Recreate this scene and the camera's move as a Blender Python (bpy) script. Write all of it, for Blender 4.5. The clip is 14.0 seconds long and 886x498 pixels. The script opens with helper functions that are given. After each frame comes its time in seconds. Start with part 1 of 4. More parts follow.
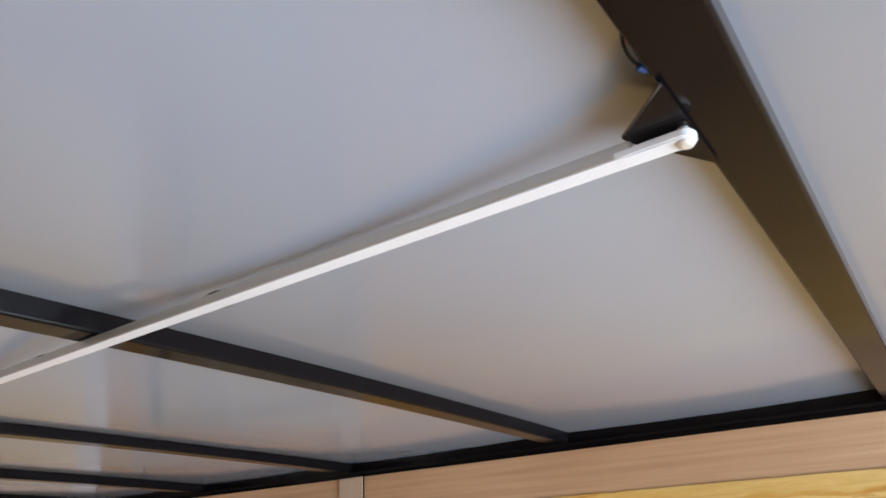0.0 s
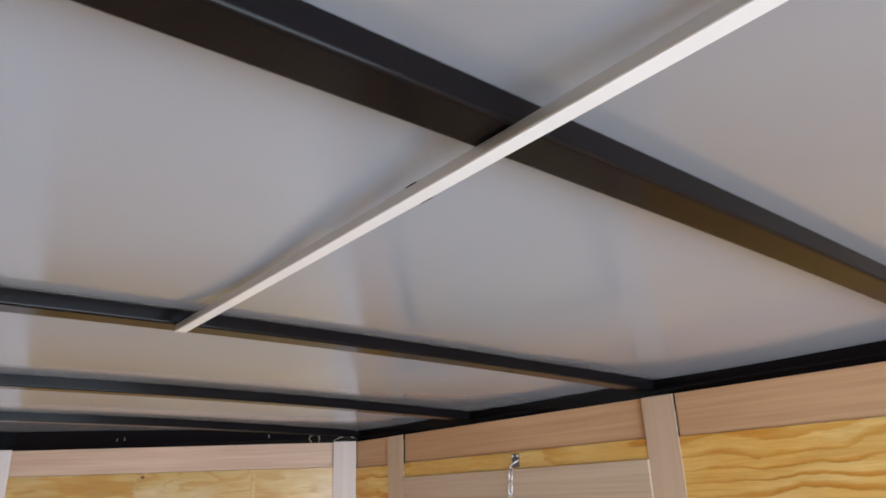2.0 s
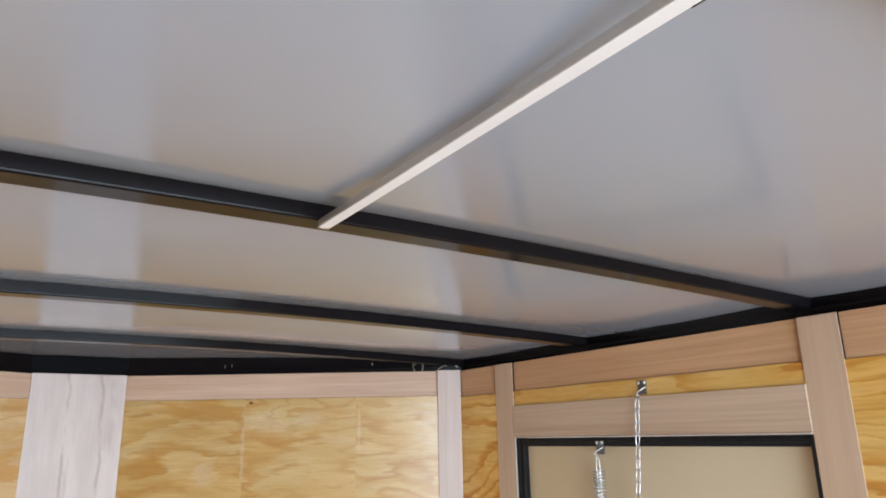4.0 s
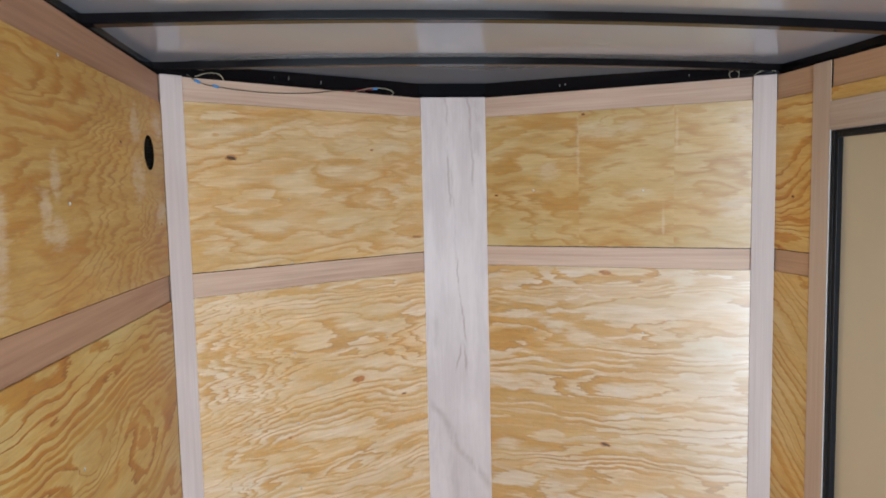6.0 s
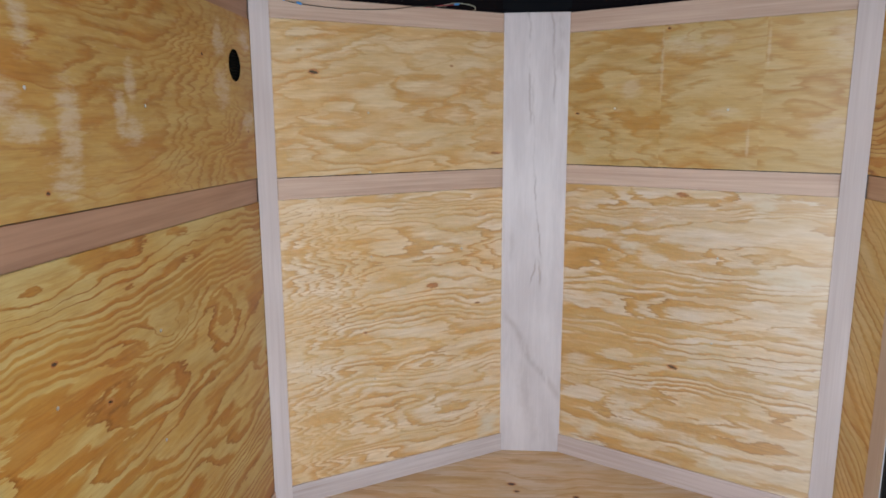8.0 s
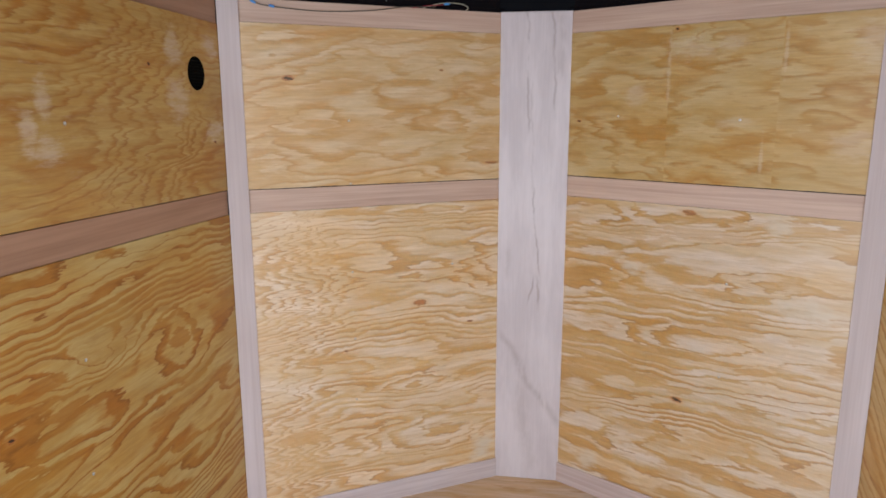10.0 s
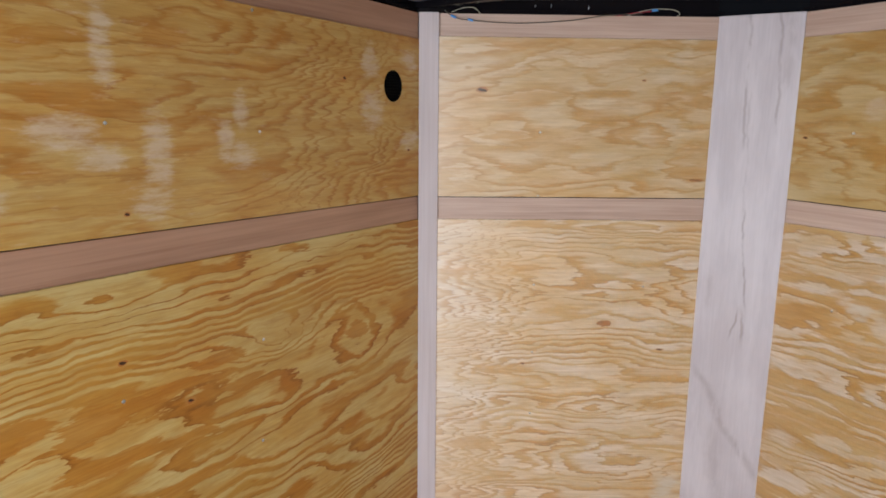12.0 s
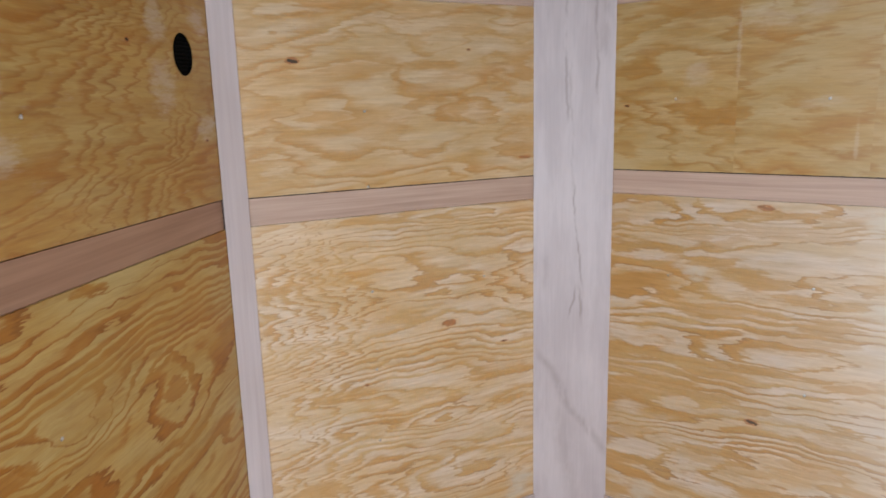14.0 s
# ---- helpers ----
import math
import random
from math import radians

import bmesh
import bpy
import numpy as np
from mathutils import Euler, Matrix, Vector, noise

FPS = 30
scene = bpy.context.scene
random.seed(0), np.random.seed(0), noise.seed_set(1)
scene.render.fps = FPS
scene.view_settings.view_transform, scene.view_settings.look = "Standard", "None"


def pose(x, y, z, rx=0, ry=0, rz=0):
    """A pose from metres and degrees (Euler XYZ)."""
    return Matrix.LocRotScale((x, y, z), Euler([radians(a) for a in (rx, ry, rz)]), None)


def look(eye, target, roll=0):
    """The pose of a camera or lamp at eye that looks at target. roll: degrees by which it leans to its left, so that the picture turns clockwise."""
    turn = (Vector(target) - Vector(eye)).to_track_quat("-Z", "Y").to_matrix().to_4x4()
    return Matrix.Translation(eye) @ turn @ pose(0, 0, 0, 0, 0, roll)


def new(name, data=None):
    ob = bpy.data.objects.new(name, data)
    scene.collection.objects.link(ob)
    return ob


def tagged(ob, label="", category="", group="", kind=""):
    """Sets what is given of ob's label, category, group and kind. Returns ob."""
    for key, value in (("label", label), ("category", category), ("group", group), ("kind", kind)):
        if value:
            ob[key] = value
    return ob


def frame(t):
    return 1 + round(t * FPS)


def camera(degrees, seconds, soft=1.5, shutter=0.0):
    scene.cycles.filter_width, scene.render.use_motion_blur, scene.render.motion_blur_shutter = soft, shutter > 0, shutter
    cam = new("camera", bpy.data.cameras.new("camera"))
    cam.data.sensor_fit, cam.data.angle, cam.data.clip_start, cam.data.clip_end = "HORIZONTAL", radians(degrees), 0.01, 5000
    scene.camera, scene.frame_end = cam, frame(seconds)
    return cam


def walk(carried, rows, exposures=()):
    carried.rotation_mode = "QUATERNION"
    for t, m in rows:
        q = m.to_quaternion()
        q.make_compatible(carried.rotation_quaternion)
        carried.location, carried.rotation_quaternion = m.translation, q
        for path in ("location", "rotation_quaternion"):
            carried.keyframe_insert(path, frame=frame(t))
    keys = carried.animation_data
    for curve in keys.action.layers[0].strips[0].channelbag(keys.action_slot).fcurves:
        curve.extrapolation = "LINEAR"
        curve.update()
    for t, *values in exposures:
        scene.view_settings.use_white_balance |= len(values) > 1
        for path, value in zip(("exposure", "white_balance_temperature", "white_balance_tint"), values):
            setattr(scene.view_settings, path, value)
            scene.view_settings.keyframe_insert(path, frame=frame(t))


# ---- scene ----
cam = camera(65.8, 14.0, soft=1.7, shutter=0.25)
PATH = [
    (0, (2.396, -0.293, 1.71), (1.35, 1.214, 2.507), -2.9),
    (0.5, (2.337, -0.339, 1.706), (1.31, 1.189, 2.488), -3.3),
    (1, (2.237, -0.303, 1.711), (1.078, 1.161, 2.427), -3.0),
    (1.5, (2.113, -0.268, 1.703), (0.787, 1.063, 2.389), -3.3),
    (2, (2.026, -0.243, 1.696), (0.573, 0.952, 2.374), -2.2),
    (4.5, (1.853, -0.265, 1.650), (0.133, 0.670, 2.056), -0.5),
    (5, (1.946, -0.286, 1.562), (0.033, 0.283, 1.695), -1.1),
    (5.5, (2.08, -0.383, 1.511), (0.118, -0.001, 1.45), -1.1),
    (6, (2.213, -0.459, 1.504), (0.238, -0.189, 1.336), -1.3),
    (6.5, (2.27, -0.428, 1.498), (0.299, -0.21, 1.239), -1.2),
    (7, (2.277, -0.334, 1.478), (0.31, -0.259, 1.123), -1.0),
    (7.5, (2.303, -0.25, 1.467), (0.34, -0.303, 1.088), -0.3),
    (8, (2.329, -0.194, 1.46), (0.369, -0.342, 1.089), -0.3),
    (10.3, (2.088, 0.102, 1.53), (0.172, -0.298, 1.119), -0.1),
    (10.5, (2.07, 0.131, 1.532), (0.173, -0.354, 1.122), -0.1),
    (11, (2.04, 0.234, 1.536), (0.235, -0.537, 1.152), 0.5),
    (11.5, (2.029, 0.313, 1.542), (0.312, -0.64, 1.163), 0.7),
    (12, (2.009, 0.287, 1.541), (0.324, -0.72, 1.158), 0.6),
    (12.5, (1.999, 0.16, 1.553), (0.305, -0.83, 1.164), 0.2),
    (13, (2.006, 0.017, 1.523), (0.158, -0.641, 1.134), -1.1),
    (13.5, (1.913, -0.11, 1.499), (0.004, -0.526, 1.071), -0.7),
    (14, (1.781, -0.247, 1.494), (-0.168, -0.436, 1.088), -1.5),
]
EXPOSURES = [(0.0, 0.0, 6750, 13), (1.0, 0.02, 7050, 14), (2.0, 0.20, 6800, 13), (4.5, 0.42, 6800, 12), (5.0, 0.40, 6700, 12), (5.5, 0.26, 6600, 12), (6.5, 0.04, 6400, 12), (8.0, -0.04, 6350, 13), (10.5, -0.05, 6650, 20), (12.0, -0.02, 6500, 17), (13.0, 0.02, 6500, 17), (14.0, -0.12, 6500, 17)]
walk(cam, [(t, look(eye, target, roll)) for t, eye, target, roll in PATH], EXPOSURES)

# ---- world and sun: daylight comes in by the open rear end of the trailer ----
world = bpy.data.worlds.new("sky")
scene.world = world
world.use_nodes = True
wn = world.node_tree
sky = wn.nodes.new("ShaderNodeTexSky")
sky.sky_type, sky.sun_disc = "NISHITA", False
sky.sun_elevation, sky.sun_rotation = radians(50), radians(-90)
wn.links.new(sky.outputs["Color"], wn.nodes["Background"].inputs["Color"])
wn.nodes["Background"].inputs["Strength"].default_value = 0.15
sun_data = bpy.data.lights.new("sun", "SUN")
sun_data.energy, sun_data.angle, sun_data.color = 4.0, radians(0.5), (1.0, 0.95, 0.88)
sun = new("sun", sun_data)
sun.matrix_world = look((-6.0, 1.5, 8.0), (0.0, 0.0, 0.0))
# skylight in the open rear end
gate_data = bpy.data.lights.new("rear_daylight", "AREA")
gate_data.shape, gate_data.size, gate_data.size_y = "RECTANGLE", 1.96, 1.80
gate_data.energy, gate_data.color, gate_data.spread = 78.0, (0.66, 0.84, 1.0), radians(140)
gate = new("rear_daylight", gate_data)
gate.matrix_world = look((3.645, 0.0, 0.95), (0.0, 0.0, 0.95))


# ---- node helpers ----
class Nodes:
    """A material under construction: short calls for the usual nodes."""

    def __init__(self, name):
        self.mat = bpy.data.materials.new(name)
        self.mat.use_nodes = True
        self.tree = self.mat.node_tree
        self.bsdf = self.tree.nodes["Principled BSDF"]
        self.co = self.add("ShaderNodeTexCoord").outputs["Object"]

    def add(self, kind):
        return self.tree.nodes.new(kind)

    def plug(self, value, socket):
        if hasattr(value, "is_linked"):
            self.tree.links.new(value, socket)
        else:
            socket.default_value = value

    def math(self, op, a, b=0.0, c=0.0):
        n = self.add("ShaderNodeMath")
        n.operation = op
        for v, i in zip((a, b, c), n.inputs):
            self.plug(v, i)
        return n.outputs[0]

    def vec(self, op, a, b=(0, 0, 0)):
        n = self.add("ShaderNodeVectorMath")
        n.operation = op
        self.plug(a, n.inputs[0])
        self.plug(b, n.inputs[1])
        return n.outputs["Value"] if op == "LENGTH" else n.outputs[0]

    def turn(self, co, degrees=0.0, shift=(0, 0, 0)):
        n = self.add("ShaderNodeMapping")
        self.plug(co, n.inputs["Vector"])
        n.inputs["Rotation"].default_value = (0, radians(degrees), 0)
        n.inputs["Location"].default_value = shift
        return n.outputs[0]

    def noise(self, co, scale=1.0, detail=2.0, rough=0.5, out="Fac"):
        n = self.add("ShaderNodeTexNoise")
        self.plug(co, n.inputs["Vector"])
        n.inputs["Scale"].default_value = scale
        n.inputs["Detail"].default_value = detail
        n.inputs["Roughness"].default_value = rough
        return n.outputs[out]

    def span(self, v, lo, hi, a=0.0, b=1.0, smooth=True):
        n = self.add("ShaderNodeMapRange")
        n.interpolation_type = "SMOOTHSTEP" if smooth else "LINEAR"
        for x, i in zip((v, lo, hi, a, b), n.inputs):
            self.plug(x, i)
        return n.outputs[0]

    def ramp(self, v, stops):
        n = self.add("ShaderNodeValToRGB")
        els = n.color_ramp.elements
        while len(els) < len(stops):
            els.new(0.5)
        for e, (p, c) in zip(els, stops):
            e.position, e.color = p, (*c, 1)
        self.plug(v, n.inputs[0])
        return n.outputs[0]

    def mix(self, f, a, b, blend="MIX"):
        n = self.add("ShaderNodeMix")
        n.data_type, n.blend_type = "RGBA", blend
        self.plug(f, n.inputs[0])
        self.plug(a if hasattr(a, "is_linked") else (*a, 1), n.inputs[6])
        self.plug(b if hasattr(b, "is_linked") else (*b, 1), n.inputs[7])
        return n.outputs[2]

    def bump(self, v, strength=0.2, distance=0.002):
        n = self.add("ShaderNodeBump")
        n.inputs["Strength"].default_value = strength
        n.inputs["Distance"].default_value = distance
        self.plug(v, n.inputs["Height"])
        self.plug(n.outputs[0], self.bsdf.inputs["Normal"])

    def spot(self, co, u, z, ru, rz):
        """1 within an ellipse of the wall's plane, fading to 0 at its rim."""
        d = self.vec("MULTIPLY", self.vec("SUBTRACT", co, (u, 0, z)), (1 / ru, 0, 1 / rz))
        return self.span(self.vec("LENGTH", d), 0.15, 1.0, 1.0, 0.0)

    def arrow(self, co, u, z, ru, rz):
        """Like spot, but drawn out to points at both ends."""
        axes = self.add("ShaderNodeSeparateXYZ")
        self.plug(self.vec("MULTIPLY", self.vec("SUBTRACT", co, (u, 0, z)), (1 / ru, 0, 1 / rz)), axes.inputs[0])
        a, b = axes.outputs[0], axes.outputs[2]
        return self.span(self.math("MULTIPLY_ADD", b, b, self.math("ABSOLUTE", a)), 0.0, 1.0, 1.0, 0.0, False)

    def done(self, color, rough=0.5, metal=0.0, spec=0.5, coat=0.0):
        self.plug(color if hasattr(color, "is_linked") else (*color, 1), self.bsdf.inputs["Base Color"])
        self.plug(rough, self.bsdf.inputs["Roughness"])
        self.plug(metal, self.bsdf.inputs["Metallic"])
        self.plug(spec, self.bsdf.inputs["Specular IOR Level"])
        self.plug(coat, self.bsdf.inputs["Coat Weight"])
        return self.mat


UMBER = (0.38, 0.165, 0.038)


def plywood(name, seed, tone, base=8.0, swirl=5.0, belts=(), columns=(), eyes=(), arches=(), blotch=(), patch=(), patches=0.3, duty=0.42, vary=0.9, soft=0.0, contrast=0.9, zig=0.12, wave=0.10, lean=0.0, line=0.5, filler=(), smudge=0.5, knots=(), seams=(), flat=False, gloss=0.5, satin=0.0, rich=0.0, long=1.4, stretch=5.5, fade=0.36):
    """Rotary-cut pine veneer: the growth rings are contour lines of a smooth height field, torn along the grain.

    belts: (z, half height, rings) where rings crowd into straight lines; columns: (u, half width, rings) likewise across;
    eyes: (u, z, ru, rz, rings) long pointed cathedral figures; arches: the same, rounded; blotch: (u, z, ru, rz, amount) wider or narrower latewood;
    patch: (u, z, ru, rz) torn amber patches; knots: (u, z, ru, rz, darkness).
    """
    n = Nodes(name)
    if flat:
        axes, swap = n.add("ShaderNodeSeparateXYZ"), n.add("ShaderNodeCombineXYZ")
        n.plug(n.co, axes.inputs[0])
        n.plug(axes.outputs[1], swap.inputs[0])
        n.plug(axes.outputs[0], swap.inputs[2])
        n.co = swap.outputs[0]
    p = n.vec("ADD", n.co, (seed * 1.7, seed * 5.3, seed * 0.9))
    for u, step in seams:
        x = n.add("ShaderNodeSeparateXYZ")
        n.plug(n.co, x.inputs[0])
        shift = n.add("ShaderNodeCombineXYZ")
        n.plug(n.math("MULTIPLY", n.math("GREATER_THAN", x.outputs[0], u), step), shift.inputs[1])
        p = n.vec("ADD", p, shift.outputs[0])
    # the sheet's own coordinates, gently waved and torn lengthwise
    tooth = n.math("SUBTRACT", n.noise(n.vec("MULTIPLY", p, (5.0, 1, 40)), 1.0, 3.0, 0.6), 0.5)
    roll = n.math("SUBTRACT", n.noise(n.vec("MULTIPLY", p, (1.5, 1, 2.6)), 1.0, 2.0, 0.5), 0.5)
    ripple = n.math("SUBTRACT", n.noise(n.vec("MULTIPLY", p, (9.0, 1, 7.0)), 1.0, 2.0, 0.5), 0.5)
    raw = n.add("ShaderNodeSeparateXYZ")
    n.plug(n.co, raw.inputs[0])
    u1 = n.math("MULTIPLY_ADD", tooth, zig, raw.outputs[0])
    z1 = n.math("MULTIPLY_ADD", roll, wave, raw.outputs[2])
    z1 = n.math("MULTIPLY_ADD", ripple, 0.03, z1)
    if lean:
        z1 = n.math("MULTIPLY_ADD", raw.outputs[0], lean, z1)
    q_node = n.add("ShaderNodeCombineXYZ")
    n.plug(u1, q_node.inputs[0])
    n.plug(z1, q_node.inputs[2])
    q = q_node.outputs[0]
    r = n.vec("ADD", q, n.vec("SUBTRACT", p, n.co))
    field = n.noise(n.vec("MULTIPLY", r, (long, 1, stretch)), 1.0, 2.2, 0.5)
    flame = n.noise(n.vec("MULTIPLY", p, (13, 1, 75)), 1.0, 3.0, 0.65)
    grain = n.noise(n.vec("MULTIPLY", p, (5, 1, 260)), 1.0, 2.0, 0.6)
    h = n.math("MULTIPLY_ADD", field, swirl, n.math("MULTIPLY", z1, base))
    for z, half, rings in belts:
        h = n.math("ADD", h, n.span(z1, z - half, z + half, 0.0, rings, False))
    for u, half, rings in columns:
        h = n.math("ADD", h, n.span(u1, u - half, u + half, 0.0, rings))
    for u, z, ru, rz, rings in eyes:
        h = n.math("MULTIPLY_ADD", n.arrow(q, u, z, ru, rz), rings, h)
    for u, z, ru, rz, rings in arches:
        h = n.math("MULTIPLY_ADD", n.spot(q, u, z, ru, rz), rings, h)
    h = n.math("MULTIPLY_ADD", flame, 0.55, h)
    saw = n.math("FRACT", h)
    # width of the latewood in each ring
    wide = n.noise(n.vec("MULTIPLY", r, (2.2, 1, 8.0)), 1.0, 3.0, 0.55)
    d = n.math("MULTIPLY_ADD", n.math("SUBTRACT", wide, 0.5), vary * 2.0, duty)
    for u, z, ru, rz, amount in blotch:
        d = n.math("MULTIPLY_ADD", n.spot(q, u, z, ru, rz), amount, d)
    d = n.math("MINIMUM", n.math("MAXIMUM", d, 0.10), 0.97)
    late = n.math("MULTIPLY", n.span(saw, 0.0, 0.05 + 0.22 * soft), n.span(saw, n.math("MULTIPLY", d, fade - 0.3 * soft), d, 1.0, 0.0))
    rim = n.math("MULTIPLY", n.span(saw, 0.0, 0.04), n.span(saw, 0.05, 0.17, 1.0, 0.0))
    # pale earlywood, amber latewood
    cloud = n.span(n.noise(n.vec("MULTIPLY", r, (4, 1, 20)), 1.0, 4.0, 0.6), 0.36, 0.66)
    early = n.mix(cloud, (0.69, 0.47, 0.225), (0.765, 0.585, 0.375))
    warm = n.span(n.noise(n.vec("MULTIPLY", r, (3.0, 1, 11)), 1.0, 4.0, 0.6), 0.36, 0.64)
    amber = n.mix(warm, (0.635, 0.38, 0.125), (0.565, 0.275, 0.06))
    col = n.mix(n.math("MULTIPLY", late, contrast), early, amber)
    col = n.mix(n.math("MULTIPLY", n.math("MULTIPLY", rim, warm), line), col, UMBER)
    torn = n.math("MULTIPLY_ADD", n.math("SUBTRACT", flame, 0.5), 0.3, n.noise(n.vec("MULTIPLY", r, (3.0, 1, 14)), 1.0, 4.0, 0.6))
    col = n.mix(n.math("MULTIPLY", n.span(torn, 0.555, 0.585), patches), col, (0.61, 0.33, 0.095))
    if patch:
        mask = 0.0
        for u, z, ru, rz in patch:
            mask = n.math("MAXIMUM", mask, n.spot(q, u, z, ru * 1.5, rz * 1.5))
        shred = n.noise(n.vec("MULTIPLY", r, (6, 1, 48)), 1.0, 4.0, 0.7)
        ragged = n.math("MULTIPLY_ADD", n.math("SUBTRACT", shred, 0.5), 2.4, mask)
        col = n.mix(n.math("MULTIPLY", n.span(ragged, 0.30 - 0.15 * soft, 0.48 + 0.4 * soft), 0.85 - 0.3 * soft), col, n.mix(cloud, (0.58, 0.295, 0.07), (0.63, 0.35, 0.105)))
    col = n.mix(0.28, col, n.ramp(grain, [(0.3, (0.74, 0.62, 0.46)), (0.55, (1.0, 1.0, 1.0))]), "MULTIPLY")
    streak = n.noise(n.vec("MULTIPLY", p, (9, 1, 125)), 1.0, 3.0, 0.7)
    col = n.mix(0.4, col, n.ramp(streak, [(0.30, (0.80, 0.75, 0.66)), (0.48, (0.97, 0.96, 0.94)), (0.66, (1.10, 1.12, 1.16))]), "MULTIPLY")
    tint = n.noise(n.vec("MULTIPLY", r, (7, 1, 40)), 1.0, 4.0, 0.65)
    col = n.mix(0.55, col, n.ramp(tint, [(0.3, (0.86, 0.80, 0.70)), (0.5, (1.0, 1.0, 1.0)), (0.7, (1.05, 1.07, 1.12))]), "MULTIPLY")
    blush = n.noise(n.vec("MULTIPLY", p, (2.2, 2, 5.5)), 1.0, 3.0, 0.55)
    col = n.mix(0.8, col, n.ramp(blush, [(0.32, (1.04, 0.95, 0.78)), (0.5, (1.0, 1.0, 1.0)), (0.68, (0.97, 1.01, 1.06))]), "MULTIPLY")
    if rich:
        col = n.mix(rich, col, col, "OVERLAY")
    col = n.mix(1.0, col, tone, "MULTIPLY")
    if filler:
        mask = 0.0
        for u, z, ru, rz in filler:
            mask = n.math("MAXIMUM", mask, n.spot(n.co, u, z, ru * 1.25, rz * 1.25))
        rub = n.noise(n.vec("MULTIPLY", n.co, (12, 1, 52)), 1.0, 4.0, 0.7)
        smear = n.span(n.math("MULTIPLY_ADD", n.math("SUBTRACT", rub, 0.5), 3.0, mask), 0.15, 1.25)
        col = n.mix(n.math("MULTIPLY", smear, smudge), col, n.mix(rub, (0.60, 0.48, 0.31), (0.70, 0.62, 0.51)))
    for u, z, ru, rz, dark in knots:
        fray = n.math("MULTIPLY_ADD", n.noise(n.vec("MULTIPLY", p, (50, 1, 170)), 1.0, 4.0, 0.7), 4.0, -1.0)
        col = n.mix(n.math("MULTIPLY", n.spot(n.co, u, z, ru * 2.6, rz * 2.8), 0.55), col, (0.55, 0.27, 0.075))
        heart = n.math("MULTIPLY", n.spot(n.co, u, z, ru * 1.9, rz * 1.9), fray)
        col = n.mix(n.math("MULTIPLY", n.span(heart, 0.28, 0.46), 0.9), col, (0.40, 0.13, 0.03))
        if dark:
            slit = n.turn(n.vec("SUBTRACT", n.co, (u, 0, z)), 14.0)
            split = n.math("MULTIPLY", n.spot(slit, 0.0, 0.0, ru * 1.5, rz), fray)
            col = n.mix(n.math("MULTIPLY", n.span(split, 0.30, 0.45), dark), col, (0.018, 0.008, 0.005))
    n.bump(n.math("MULTIPLY_ADD", saw, 0.5, grain), 0.12, 0.0015)
    if satin:
        # lengthwise fibres spread the gloss across the grain
        fibre = n.add("ShaderNodeCombineXYZ")
        fibre.inputs[2].default_value = 1.0
        n.plug(fibre.outputs[0], n.bsdf.inputs["Tangent"])
        n.bsdf.inputs["Anisotropic"].default_value = 0.8
        n.bsdf.inputs["IOR"].default_value = satin
        return n.done(col, n.span(grain, 0.2, 0.8, 0.34, 0.42), spec=gloss)
    return n.done(col, n.span(grain, 0.2, 0.8, 0.34, 0.46), spec=gloss)


def lauan(name, light, dark, upright=False, rough=0.5):
    """Smooth pinkish plywood strip with fine pores along its length."""
    n = Nodes(name)
    k = (130, 60, 3) if upright else (3, 60, 130)
    info = n.add("ShaderNodeObjectInfo")
    shift = n.add("ShaderNodeCombineXYZ")
    n.plug(n.math("MULTIPLY", info.outputs["Random"], 9.0), shift.inputs[1])
    p = n.vec("ADD", n.co, shift.outputs[0])
    fine = n.noise(n.vec("MULTIPLY", p, k), 1.0, 3.0, 0.6)
    slow = n.noise(n.vec("MULTIPLY", p, (5, 3, 1.2) if upright else (1.2, 3, 5)), 1.0, 3.0, 0.5)
    col = n.mix(n.span(slow, 0.35, 0.68), dark, light)
    pores = n.noise(n.vec("MULTIPLY", p, tuple(c * 0.35 for c in k)), 1.0, 4.0, 0.65)
    col = n.mix(0.3 if upright else 0.55, col, n.ramp(fine, [(0.3, (0.76, 0.71, 0.68)), (0.6, (1.0, 1.0, 1.0))]), "MULTIPLY")
    col = n.mix(0.3 if upright else 0.6, col, n.ramp(pores, [(0.34, (0.80, 0.74, 0.71)), (0.52, (1.0, 1.0, 1.0)), (0.7, (1.05, 1.05, 1.06))]), "MULTIPLY")
    n.bump(fine, 0.08, 0.001)
    return n.done(col, rough, spec=0.4)


